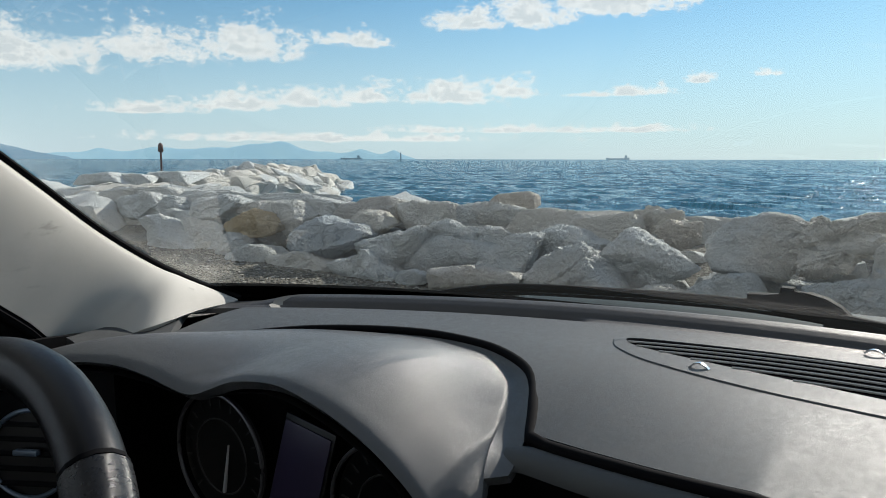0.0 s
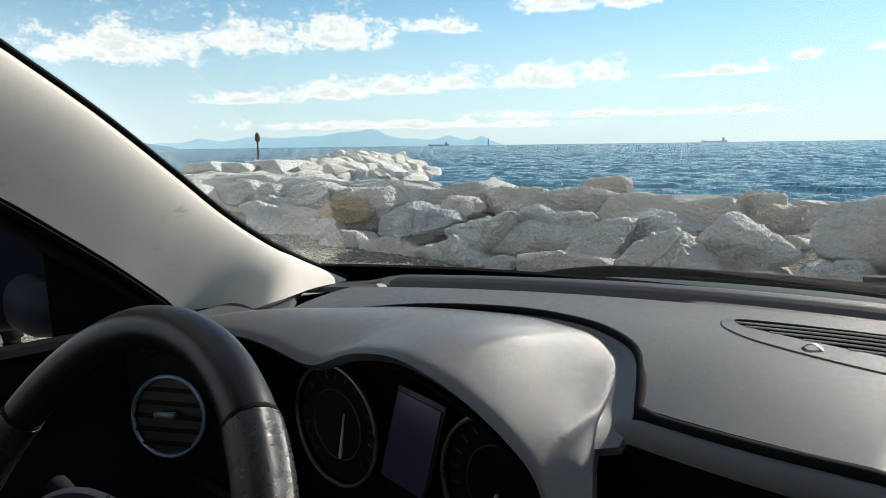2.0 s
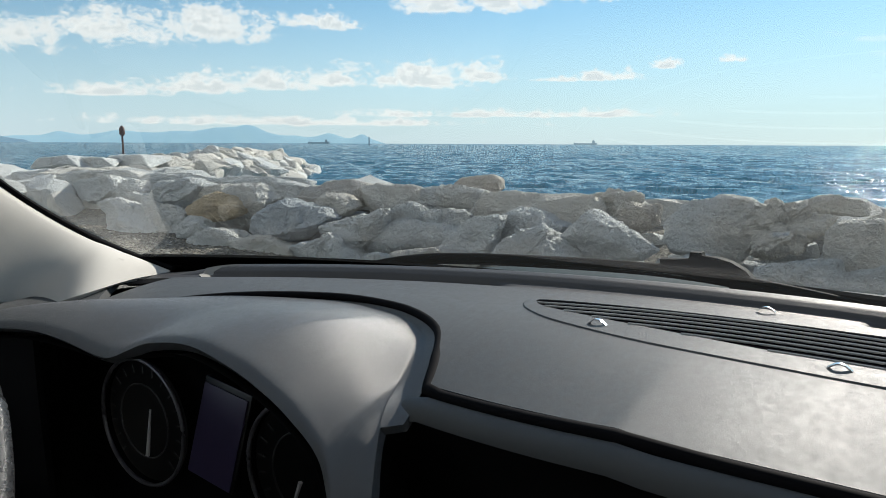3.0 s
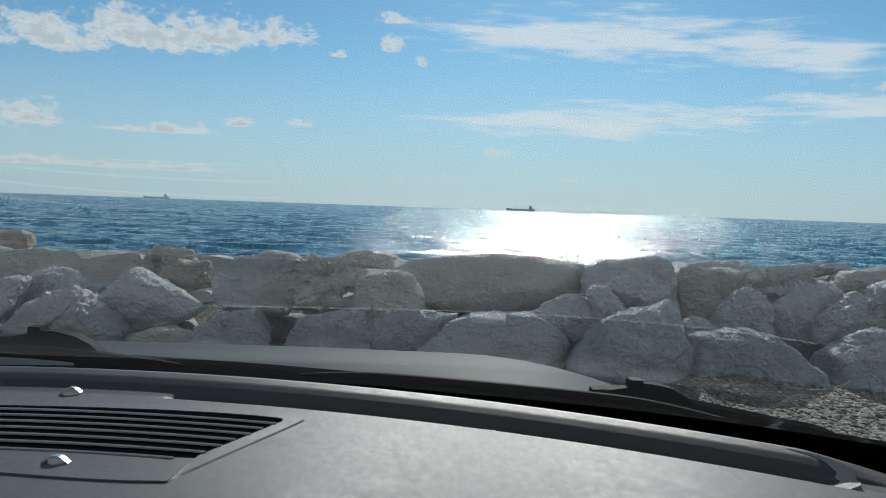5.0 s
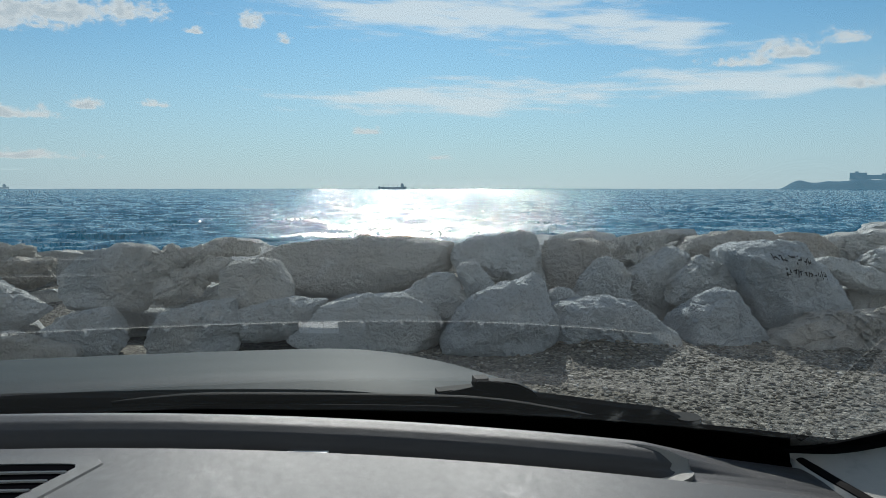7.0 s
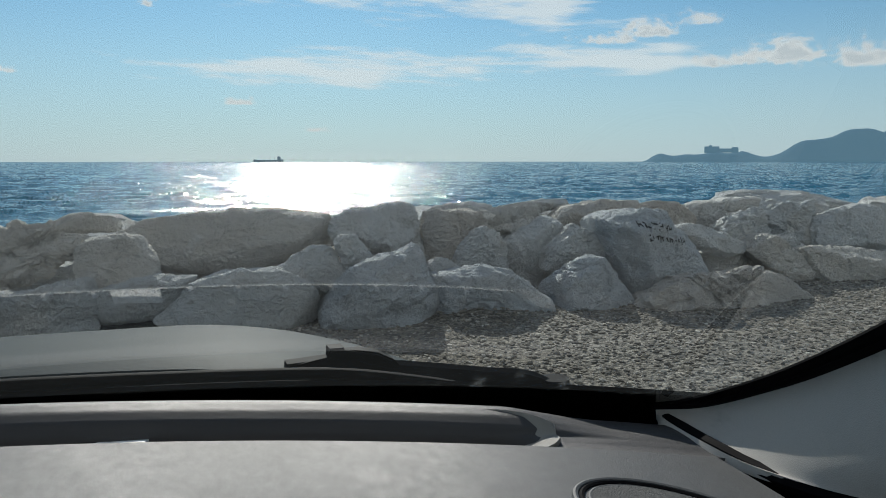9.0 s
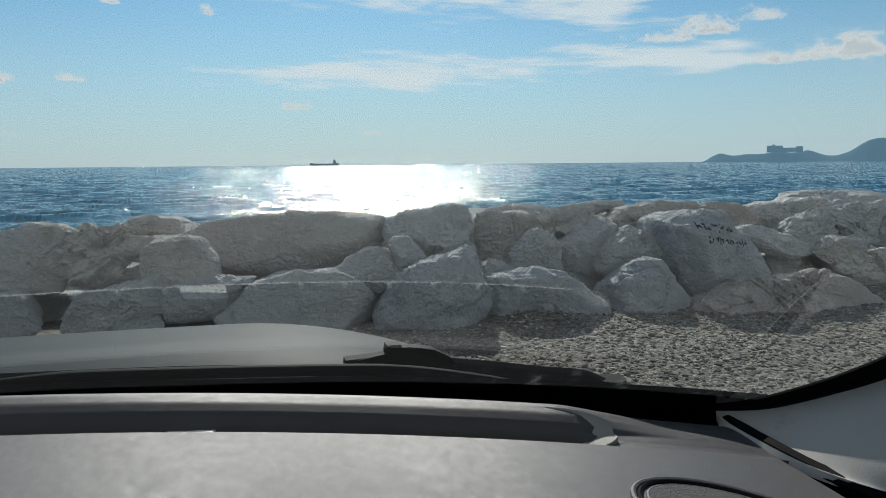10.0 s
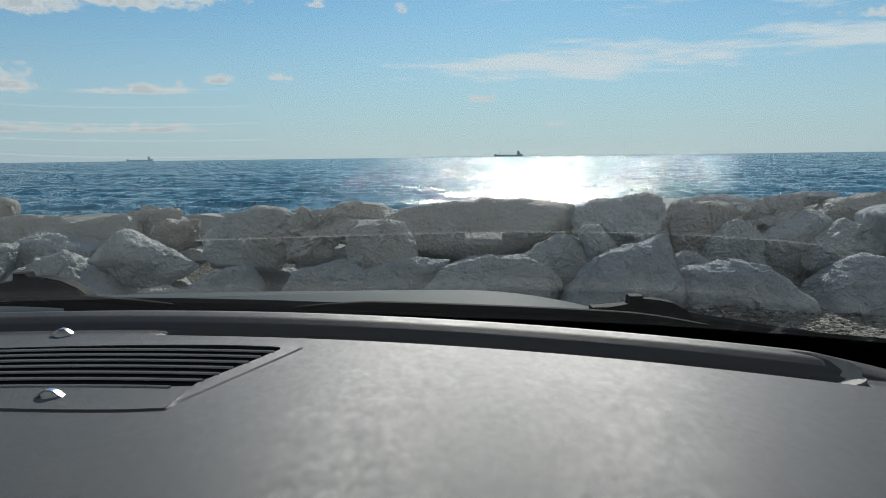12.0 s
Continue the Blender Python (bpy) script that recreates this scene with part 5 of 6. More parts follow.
def instruments():
    c = thing("instrument_cluster", "hooded car instrument cluster with two round gauges, unlit", "instruments")
    def hood(u, v):
        a, b = line(RIM, u), line(BACK, u)
        p = a.lerp(b, v)
        bulge = math.sin(math.pi * min(v * 1.05, 1.0)) * (0.012 if u < 0.6 else 0.012 * (1 - u) / 0.4 + 0.001)
        crease = math.exp(-((u - 0.31 - 0.10 * v) / 0.08) ** 2) * 0.008 * (1 - v)
        edge = 0.004 * (1 - min(v / 0.06, 1.0)) ** 2
        return (p.x, p.y, p.z + bulge - crease - edge)
    part("hood", sheet(hood, 90, 30, 0.010), "hood_grey", c, "grained grey hood with two soft lobes")
    def tunnel(u, v):
        a = line(RIM, u)
        p = Vector((a.x, a.y, a.z - 0.014))
        q = Vector((-0.41 + (a.x + 0.41) * 0.92, 0.458, 0.86 + (a.z - 0.014 - 0.86) * 0.85))
        return p.lerp(q, v)
    part("tunnel", sheet(tunnel, 60, 6), "trim_black", c)
    part("backing", box((0.54, 0.01, 0.20), (-0.43, 0.462, 0.845), turn=Euler((radians(-6), 0, 0)).to_matrix()), "rubber", c)
    def lower(u, v):
        x = spread(-0.72, -0.17, u)
        return (x, 0.335 + 0.02 * v, 0.80 - 0.4 * v)
    part("footwell_panel", box((0.60, 0.01, 0.62), (-0.46, 0.475, 0.62)), "trim_black", c)
    part("lower_panel", sheet(lower, 12, 6, 0.01, (0, 1, 0)), "trim_black", c)
    for gx in (-0.523, -0.293):
        bm = tube([(gx + 0.068 * math.cos(t), 0.440, 0.865 + 0.068 * math.sin(t)) for t in (2 * math.pi * i / 64 for i in range(64))], 0.0022, 8, True)
        g = part("gauge", bm, "gauge_ring", c, "round gauge with a thin grey ring")
        bm = bmesh.new()
        bmesh.ops.create_circle(bm, cap_ends=True, segments=48, radius=0.066, matrix=Matrix.Translation((gx, 0.447, 0.865)) @ Euler((radians(90), 0, 0)).to_matrix().to_4x4())
        part("dial", bm, "gauge_black", g)
        bm = tube([(gx + 0.040 * math.cos(t), 0.443, 0.865 + 0.040 * math.sin(t)) for t in (2 * math.pi * i / 48 for i in range(48))], 0.0010, 6, True)
        part("inner_ring", bm, "gauge_dim", g)
        for i in range(17):
            t = radians(-45 + i * 270 / 16)
            part("tick", box((0.0016, 0.001, 0.009), (gx + 0.056 * math.cos(t), 0.4445, 0.865 + 0.056 * math.sin(t)), turn=Euler((0, -(t - math.pi / 2), 0)).to_matrix()), "gauge_dim", g)
        t = radians(248)
        part("needle", tube([(gx, 0.437, 0.862), (gx + 0.05 * math.cos(t + 0.05), 0.437, 0.865 + 0.05 * math.sin(t))] if gx > -0.4 else [(gx + 0.012, 0.437, 0.832), (gx + 0.021, 0.437, 0.884)], [0.0022, 0.001], 6), "needle_white", g, "white needle")
    m = Euler((radians(-10), radians(8), 0)).to_matrix()
    s = part("display", box((0.066, 0.006, 0.098), (-0.404, 0.445, 0.878), 0.002, m), "gauge_black", c, "small dark rectangular display")
    part("screen", box((0.060, 0.002, 0.090), (-0.404, 0.4405, 0.877), 0.0005, m), "screen", s, "dim violet screen, switched off")
    return c


M["gauge_ring"] = material("gauge_ring", plain((0.18, 0.18, 0.19), 0.4, 0.6))
M["gauge_dim"] = material("gauge_dim", plain((0.06, 0.06, 0.06), 0.6))
instruments()


def side_vent(dash):
    at = Vector((-0.674, 0.328, 0.872))
    turn = Euler((radians(-8), 0, radians(30))).to_matrix()
    v = thing("side_air_vent", "round black air vent with a thin silver ring", "air vent")
    put = lambda p: at + turn @ Vector(p)
    ring = [put((0.0445 * math.cos(t), -0.006, 0.0445 * math.sin(t))) for t in (2 * math.pi * i / 56 for i in range(56))]
    part("ring", tube(ring, 0.0026, 8, True), "satin", v, "thin silver ring")
    bm = bmesh.new()
    bmesh.ops.create_cone(bm, cap_ends=True, segments=40, radius1=0.0435, radius2=0.0435, depth=0.03, matrix=Matrix.Translation(put((0, 0.012, 0))) @ (turn @ Euler((radians(90), 0, 0)).to_matrix()).to_4x4())
    part("housing", bm, "gauge_black", v)
    for i in range(5):
        z = -0.03 + 0.015 * i
        w = 2 * math.sqrt(max(0.0425 ** 2 - z * z, 0.0001))
        part("slat", box((w, 0.010, 0.0025), put((0, -0.004, z)), 0.0008, turn @ Euler((radians(18), 0, 0)).to_matrix()), "trim_black", v)
    part("knob", box((0.026, 0.008, 0.006), put((0.0, -0.012, 0.003)), 0.0015, turn), "satin", v, "silver slider")
    # the dark dash end that holds it
    def pod(u, v2):
        x = spread(-0.735, -0.60, u)
        y = 0.330 + 0.075 * (u - 0.5) * 0.9
        return (x, y + 0.012 + 0.02 * v2 ** 2, spread(0.958, 0.60, v2))
    part("end_panel", sheet(pod, 10, 12, 0.01, (0, 1, 0)), "trim_black", dash, "black plastic end panel")


side_vent(DASH)


def steering_wheel():
    c, tilt, r = Vector((-0.356, 0.092, 0.893)), radians(30), 0.185
    turn = Euler((-tilt, 0, 0)).to_matrix()        # wheel lies in its own x, z plane, top leaning ahead
    w = thing("steering_wheel", "black leather steering wheel with stitched grips", "steering wheel")
    put = lambda p: c + turn @ Vector(p)
    def arc(a, b, n, rr=r):
        return [put((rr * math.cos(t), 0, rr * math.sin(t))) for t in (radians(spread(a, b, i / n)) for i in range(n + 1))]
    rim = part("rim", tube(arc(0, 360, 96)[:-1], 0.0155, 14, True), "leather", w, "smooth black leather rim")
    for a, b in ((-25, 54), (152, 205)):
        part("grip", tube(arc(a, b, 32), 0.0166, 14), "grip_leather", w, "perforated leather grip")
    for a in (54.6, 151.4):
        part("stitch", tube(arc(a - 0.4, a + 0.4, 2), 0.0163, 14), "rubber", w, "dark seam")
    def cover(u, v):
        t, k = 2 * math.pi * u, 1 - v
        p = (abs(math.cos(t)) ** 2.6 + abs(math.sin(t)) ** 2.6) ** (-1 / 2.6)
        return put((0.112 * p * k * math.cos(t), 0.02 - 0.045 * (1 - k ** 2.5), (0.072 if math.sin(t) > 0 else 0.075) * p * k * math.sin(t)))
    part("hub", sheet(cover, 48, 10, closed=True), "trim_black", w, "black airbag cover")
    for a, b in ((28, 96), (98, 152)):
        arch = [put((0.116 * math.cos(t), 0.014, 0.068 * math.sin(t))) for t in (radians(spread(a, b, i / 16)) for i in range(17))]
        part("hub_trim", tube(arch, 0.009, 8, flat=0.5), "satin_dark", w, "dark satin edge of the hub")
    for s in (-1, 1):
        part("spoke", box((0.09, 0.022, 0.034), put((s * 0.125, 0.008, -0.03)), 0.008, turn @ Euler((0, radians(s * 6), 0)).to_matrix()), "satin_dark", w, "dark satin spoke")
    part("lower_spoke", box((0.05, 0.02, 0.10), put((0, 0.008, -0.125)), 0.008, turn), "trim_black", w)
    bm = bmesh.new()
    bmesh.ops.create_cone(bm, cap_ends=True, segments=24, radius1=0.05, radius2=0.06, depth=0.2, matrix=Matrix.Translation(put((0, 0.13, -0.01))) @ (turn @ Euler((radians(90), 0, 0)).to_matrix()).to_4x4())
    part("column", bm, "trim_black", w)
    part("stalk", tube([put((0.05, 0.06, 0.02)), put((0.12, 0.055, 0.035)), put((0.165, 0.05, 0.04))], [0.009, 0.008, 0.01], 10), "trim_black", w)
    part("stalk", tube([put((-0.05, 0.06, 0.02)), put((-0.12, 0.055, 0.035)), put((-0.165, 0.05, 0.04))], [0.009, 0.008, 0.01], 10), "trim_black", w)


M["satin_dark"] = material("satin_dark", plain((0.022, 0.026, 0.032), 0.42, 0.3))
steering_wheel()


def pillar(s):
    """A windscreen pillar in pale cloth trim, black beading on its glass edge, sealing rubber at the door."""
    p = thing("windscreen_pillar", "pale grey-beige grained windscreen pillar trim, slightly soiled", "car pillar", "windscreen pillars")
    def edge(z, x):
        return Vector((s * x, glass_y(x, z) - 0.008, z))
    tip = Vector((s * 0.712, 0.622, 0.980))
    outer = [tip, edge(0.992, 0.742), edge(1.012, 0.752), edge(1.04, 0.757), edge(1.085, 0.752), edge(1.145, 0.732), edge(1.21, 0.712), edge(1.28, 0.70), edge(1.35, 0.682), edge(1.42, 0.660)]
    inner = [tip - Vector((s * 0.003, 0.006, 0.002)), Vector((s * 0.698, 0.553, 0.980)), Vector((s * 0.687, 0.475, 0.974)), Vector((s * 0.690, 0.375, 0.968)), Vector((s * 0.682, 0.325, 1.010)), Vector((s * 0.663, 0.255, 1.066)), Vector((s * 0.640, 0.140, 1.150)),
             Vector((s * 0.622, 0.03, 1.220)), Vector((s * 0.60, -0.085, 1.290)), Vector((s * 0.58, -0.20, 1.36))]
    seat = Vector((s * -0.04, -0.07, 1.17)) if s > 0 else Vector((0.04, -0.07, 1.17))
    inner[3:] = [seat + (q - seat) * 1.09 for q in inner[3:]]
    if s > 0:
        outer[0] = tip = Vector((0.724, 0.634, 0.983))
        inner[:6] = [tip - Vector((0.002, 0.004, 0.002)), Vector((0.719, 0.583, 0.981)), Vector((0.724, 0.535, 0.980)), Vector((0.735, 0.47, 0.988)), Vector((0.735, 0.39, 1.015)), Vector((0.722, 0.29, 1.075))]
    def trim(u, v):
        a, b = line(outer, u), line(inner, u)
        q = a.lerp(b, v)
        bow = math.sin(math.pi * v ** 0.62)
        grow = min(u / 0.25, 1.0)
        return (q.x - s * 0.013 * bow * grow, q.y - 0.004 * bow * grow, q.z + (0.013 if s < 0 else -0.020) * bow * grow)
    part("trim", sheet(trim, 60, 18, 0.006, (s, 0.6, 0)), "pillar_trim", p)
    pts = [line(outer, i / 40) + Vector((0, 0.004, 0.002)) for i in range(41)]
    part("glass_seal", tube(pts, 0.0035, 8), "rubber", p, "black windscreen seal")
    def gap(u, v):
        q = line(outer, u)
        x, z = abs(q.x) + spread((-0.002 if s < 0 else -0.013) if u > 0.06 else 0.0, 0.06, v), q.z
        return (s * x, glass_y(x, z) - 0.002, z)
    part("glass_edge", sheet(gap, 40, 3, 0.0015, (0, 1, 0)), "rubber", p, "black painted glass edge")
    first = 13 if s < 0 else 0
    pts = [line(inner, i / 40) + Vector((s * 0.006, -0.004, -0.004)) for i in range(first, 41)]
    part("door_seal", tube(pts, 0.006, 8), "rubber", p, "black door seal")
    pts = [line(inner, i / 40) + Vector((s * 0.020, -0.014, -0.010)) for i in range(first, 41)]
    part("door_frame", tube(pts, 0.009, 8), "trim_black", p, "black door window frame")
    return p


pillar(-1)
pillar(1)


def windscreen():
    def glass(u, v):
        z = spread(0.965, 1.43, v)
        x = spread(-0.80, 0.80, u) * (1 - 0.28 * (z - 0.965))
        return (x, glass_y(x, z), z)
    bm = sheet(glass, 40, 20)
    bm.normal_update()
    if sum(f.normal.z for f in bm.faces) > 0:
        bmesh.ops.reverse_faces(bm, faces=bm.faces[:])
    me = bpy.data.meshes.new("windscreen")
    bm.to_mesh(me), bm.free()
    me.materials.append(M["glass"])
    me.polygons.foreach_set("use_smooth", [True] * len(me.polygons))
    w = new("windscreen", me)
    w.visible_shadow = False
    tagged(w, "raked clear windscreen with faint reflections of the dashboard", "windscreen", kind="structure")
    def frit(u, v):
        x = spread(-0.82, 0.82, u)
        z = spread(0.945, 1.000, v)
        return (x, glass_y(x, z) + 0.003, z)
    tagged(part("windscreen_trim", sheet(frit, 40, 2, 0.003, (0, 1, 0)), "rubber", None), "black band along the foot of the windscreen", "windscreen trim", kind="structure")


windscreen()


def bonnet_z(x, y):
    return 0.952 - 2.6 * max(0.0, 1.11 - y - 0.30 * x * x) ** 2 - 0.20 * max(0.0, y - 0.98) ** 1.7 - 0.55 * max(0.0, abs(x) - 0.38) ** 2 - 0.02 * x * x


def front_of_car():
    def skin(u, v):
        t = spread(-1, 1, u)
        half = 0.76
        x = half * t
        y0 = 1.06 - 0.30 * x * x
        y = spread(y0, 2.02 - 0.35 * x * x, v)
        return (x, y, bonnet_z(x, y))
    b = thing("car_body", "silver-grey car front with black cowl, seen over its dashboard", "car")
    part("bonnet", sheet(skin, 60, 40, -0.02), "paint_silver", b)
    def lip(u, v):
        t = spread(-1, 1, u)
        x = 0.76 * t
        y0 = 1.06 - 0.30 * x * x
        return (x, y0 - 0.012 * v, bonnet_z(x, y0) - 0.09 * v)
    part("bonnet_edge", sheet(lip, 40, 3, -0.004), "paint_silver", b)
    def cowl(u, v):
        x = spread(-0.74, 0.74, u)
        y = spread(glass_y(x, 0.950) + 0.004, 1.055 - 0.30 * x * x, v)
        return (x, y, spread(0.960, 0.942, v) - 0.05 * x * x + 0.004 * math.sin(v * 25))
    part("cowl", sheet(cowl, 40, 16, -0.01), "rubber", b, "black plastic cowl below the windscreen")
    # the car's front end and wings, closing it below the bonnet
    def nose(u, v):
        t = spread(-1, 1, u)
        x = 0.84 * t
        y = 2.06 - 0.35 * x * x
        return (x, y + 0.05 * math.sin(math.pi * v), spread(min(bonnet_z(x, 2.02 - 0.35 * x * x), 0.7), 0.25, v))
    part("bumper", sheet(nose, 30, 8, 0.02, (0, -1, 0)), "paint_silver", b)
    for s in (-1, 1):
        def wing(u, v, s=s):
            y = spread(0.45, 1.8, u)
            x = s * (0.762 + 0.10 * math.sin(min(v * 1.6, 1.57)))
            return (x, y, spread(bonnet_z(0.76, min(max(y, 0.8), 1.8)), 0.62, v))
        part("wing", sheet(wing, 20, 8, 0.01, (-s, 0, 0)), "paint_silver", b)


front_of_car()


def wiper(at, blade_at, arm_at):
    """A parked wiper: spoiler blade with its lip, a domed connector with a catch, and the arm to its pivot."""
    w = thing("windscreen_wiper", "black windscreen wiper parked at the foot of the glass", "wiper", "windscreen wipers")
    y0 = at[1]
    path = [Vector((x, y0 - 0.10 * x * x, z)) for x, z in blade_at]
    def blade(u, v):
        c, t = line(path, u), 2 * math.pi * v
        k = min(1.0, 0.3 + 4 * u, 0.3 + 4 * (1 - u))
        return c + Vector((0, -0.842, 0.539)) * (0.0105 * math.sin(t) * k - 0.010) + Vector((0, 0.539, 0.842)) * 0.004 * math.cos(t) * k
    part("blade", sheet(blade, 60, 12), "trim_black", w)
    part("rubber_lip", tube([line(path, i / 30) - Vector((0, -0.008, 0.013)) for i in range(31)], 0.0022, 6), "rubber", w)
    prof = [(-0.040, -0.011), (-0.006, -0.009), (-0.006, 0.0), (0.006, 0.0), (0.007, -0.0045), (0.022, -0.0045), (0.036, -0.008), (0.050, -0.016), (0.059, -0.026), (0.062, -0.037), (0.008, -0.035), (-0.040, -0.023)]
    bm = bmesh.new()
    low, top = ([bm.verts.new((at[0] + dx, at[1] + dy - dz * 0.4, at[2] + dz)) for dx, dz in prof] for dy in (0.008, -0.008))
    bm.faces.new(top), bm.faces.new(low[::-1])
    for a in range(len(prof)):
        c = (a + 1) % len(prof)
        bm.faces.new((low[a], low[c], top[c], top[a]))
    bmesh.ops.bevel(bm, geom=[e for e in bm.edges if e.verts[0] in top and e.verts[1] in top], offset=0.002, segments=2, affect="EDGES")
    part("connector", bm, "trim_black", w, "domed blade connector")
    pts = [Vector((x, y0 + 0.008, z)) for x, z in arm_at]
    part("arm", tube([line(pts, i / 24) for i in range(25)], 0.0105, 8, flat=0.7), "trim_black", w)
    bm = bmesh.new()
    bmesh.ops.create_cone(bm, cap_ends=True, segments=20, radius1=0.018, radius2=0.014, depth=0.03, matrix=Matrix.Translation(pts[-1]))
    part("pivot", bm, "trim_black", w)


wiper((-0.055, 0.81, 1.039), [(-0.53, 0.984), (-0.45, 1.000), (-0.36, 1.012), (-0.18, 1.020), (-0.06, 1.020), (0.06, 1.009), (0.17, 0.997)], [(-0.02, 1.003), (0.08, 1.000), (0.20, 0.995), (0.32, 0.986), (0.42, 0.962)])
wiper((0.520, 0.785, 1.012), [(0.205, 1.010), (0.27, 1.011), (0.36, 1.008), (0.47, 1.003), (0.53, 0.998), (0.60, 0.985), (0.66, 0.972)], [(0.55, 0.986), (0.60, 0.978), (0.66, 0.967), (0.70, 0.960), (0.73, 0.945)])


def cabin_shell():
    """Roof, doors, floor and back of the cabin, with open window bands."""
    def roof(u, v):
        x = spread(-0.60, 0.60, u)
        y = spread(glass_y(x, 1.42) + 0.03, -1.9, v)
        return (x, y, 1.43 + 0.03 * math.sin(math.pi * u) + 0.02 * math.sin(math.pi * v))
    tagged(part("car_roof", sheet(roof, 12, 12, 0.03, (0, 0, 1)), "roof_cloth", None), "pale cloth car headliner", "car roof", kind="structure")
    tagged(part("car_floor", box((1.5, 3.4, 0.04), (0, -0.75, 0.28)), "trim_black", None), "dark car floor", "car floor", kind="structure")
    tagged(part("car_back", box((1.4, 0.05, 0.75), (0, -1.95, 0.65)), "trim_black", None), "dark rear of the car cabin", "car back", kind="structure")
    tagged(part("firewall", box((1.44, 0.04, 0.62), (0, 0.60, 0.62)), "trim_black", None), "dark panel behind the dashboard", "car firewall", kind="structure")
    for s in (-1, 1):
        # cheek panels added to stop stray light between pillar and door
        cheek = sheet(lambda u, v, s=s: (s * (0.748 + 0.02 * v), spread(0.34, 0.68, u), spread(0.972 - 0.02 * u, 0.45, v)), 8, 6, 0.006, (s, 0, 0))
        tagged(part("dash_cheek", cheek, "trim_black", None), "black panel added to close the gap beside the dashboard", "car side", kind="structure")
        # unseen closed sides, added so less daylight enters the cabin
        side = sheet(lambda u, v, s=s: (s * (0.735 - 0.15 * v ** 1.5), spread(-0.66, -1.95, u), spread(0.30, 1.45, v)), 6, 8, 0.03, (s, 0, 0))
        tagged(part("rear_side", side, "roof_cloth", None), "unseen rear side, closed to darken the cabin", "car side", kind="structure")
        for y in (-0.62, -1.75):
            part_ob = part("door_pillar", sheet(lambda u, v, y=y, s=s: (s * (0.73 - 0.16 * v ** 1.5), y + 0.10 * (u - 0.5) - 0.05 * v, spread(0.95, 1.45, v)), 4, 8, 0.03, (s, 0, 0)), "roof_cloth", None)
            tagged(part_ob, "pale door pillar", "car pillar", kind="structure")


cabin_shell()


def door(s):
    d = thing("door_1" if s < 0 else "door_2", "dark grey car door panel with a satin pull handle", "car door", "front doors", "structure")
    def panel(u, v):
        y = spread(0.335, -0.58, u)
        z = spread(0.962, 0.35, v)
        dip = 0.020 * math.exp(-((v - 0.16) / 0.07) ** 2) - 0.030 * math.exp(-((v - 0.36) / 0.10) ** 2)
        return (s * (0.735 + 0.015 * u + dip), y, z)
    part("panel", sheet(panel, 30, 40, 0.02, (s, 0, 0)), "door_plastic", d)
    part("sill", tube([(s * 0.742, y, 0.962 - 0.01 * y) for y in (0.32, 0.1, -0.2, -0.58)], 0.011, 8), "rubber", d, "window sill rubber")
    sail = bmesh.new()
    tri = [(s * 0.765, 0.243, 0.955), (s * 0.765, 0.42, 0.955), (s * 0.757, 0.42, 0.985), (s * 0.742, 0.232, 1.095)]
    sail.faces.new([sail.verts.new(q) for q in tri])
    bmesh.ops.solidify(sail, geom=sail.faces[:], thickness=0.012)
    part("sail_panel", sail, "trim_black", d, "black corner panel by the mirror")
    shape = [(0.070, 0.887), (0.072, 0.895), (0.080, 0.906), (0.095, 0.917), (0.106, 0.919), (0.111, 0.917), (0.108, 0.905), (0.113, 0.8955), (0.125, 0.893), (0.156, 0.898), (0.163, 0.897), (0.163, 0.892), (0.13, 0.8885), (0.108, 0.887), (0.09, 0.884), (0.076, 0.882)]
    bm = bmesh.new()
    loops = [[bm.verts.new((s * x, 0.10 + (y - 0.10) * g, 0.893 + (z - 0.893) * g)) for y, z in shape] for x, g in ((0.722, 1.0), (0.709, 1.0), (0.703, 0.93))]
    for a, c in zip(loops, loops[1:]):
        for i in range(len(shape)):
            e = (i + 1) % len(shape)
            bm.faces.new((a[i], a[e], c[e], c[i]))
    bm.faces.new(loops[-1])
    cup = bmesh.new()
    outline = [(0.068, 0.872), (0.070, 0.893), (0.080, 0.908), (0.096, 0.920), (0.110, 0.922), (0.150, 0.916), (0.168, 0.905), (0.168, 0.884), (0.13, 0.874), (0.10, 0.868)]
    rims = [[cup.verts.new((s * x, 0.115 + (y - 0.115) * g, 0.895 + (z - 0.895) * g)) for y, z in outline] for x, g in ((0.728, 1.06), (0.716, 1.0), (0.722, 0.86))]
    for a, c in zip(rims, rims[1:]):
        for i in range(len(outline)):
            e = (i + 1) % len(outline)
            cup.faces.new((a[i], a[e], c[e], c[i]))
    cup.faces.new(rims[-1])
    part("handle_cup", cup, "rubber", d, "dark recess behind the handle")
    h = part("pull_handle", bm, "satin", d, "satin silver pull handle")
    part("armrest", box((0.07, 0.42, 0.035), (s * 0.70, -0.05, 0.80), 0.012), "door_plastic", d)
    part("armrest_strip", box((0.004, 0.26, 0.012), (s * 0.664, 0.03, 0.812), 0.001), "satin_dark", d)


M["door_plastic"] = material("door_plastic", dash_build((0.005, 0.005, 0.006), 0.6, 0.1))
door(-1)
door(1)


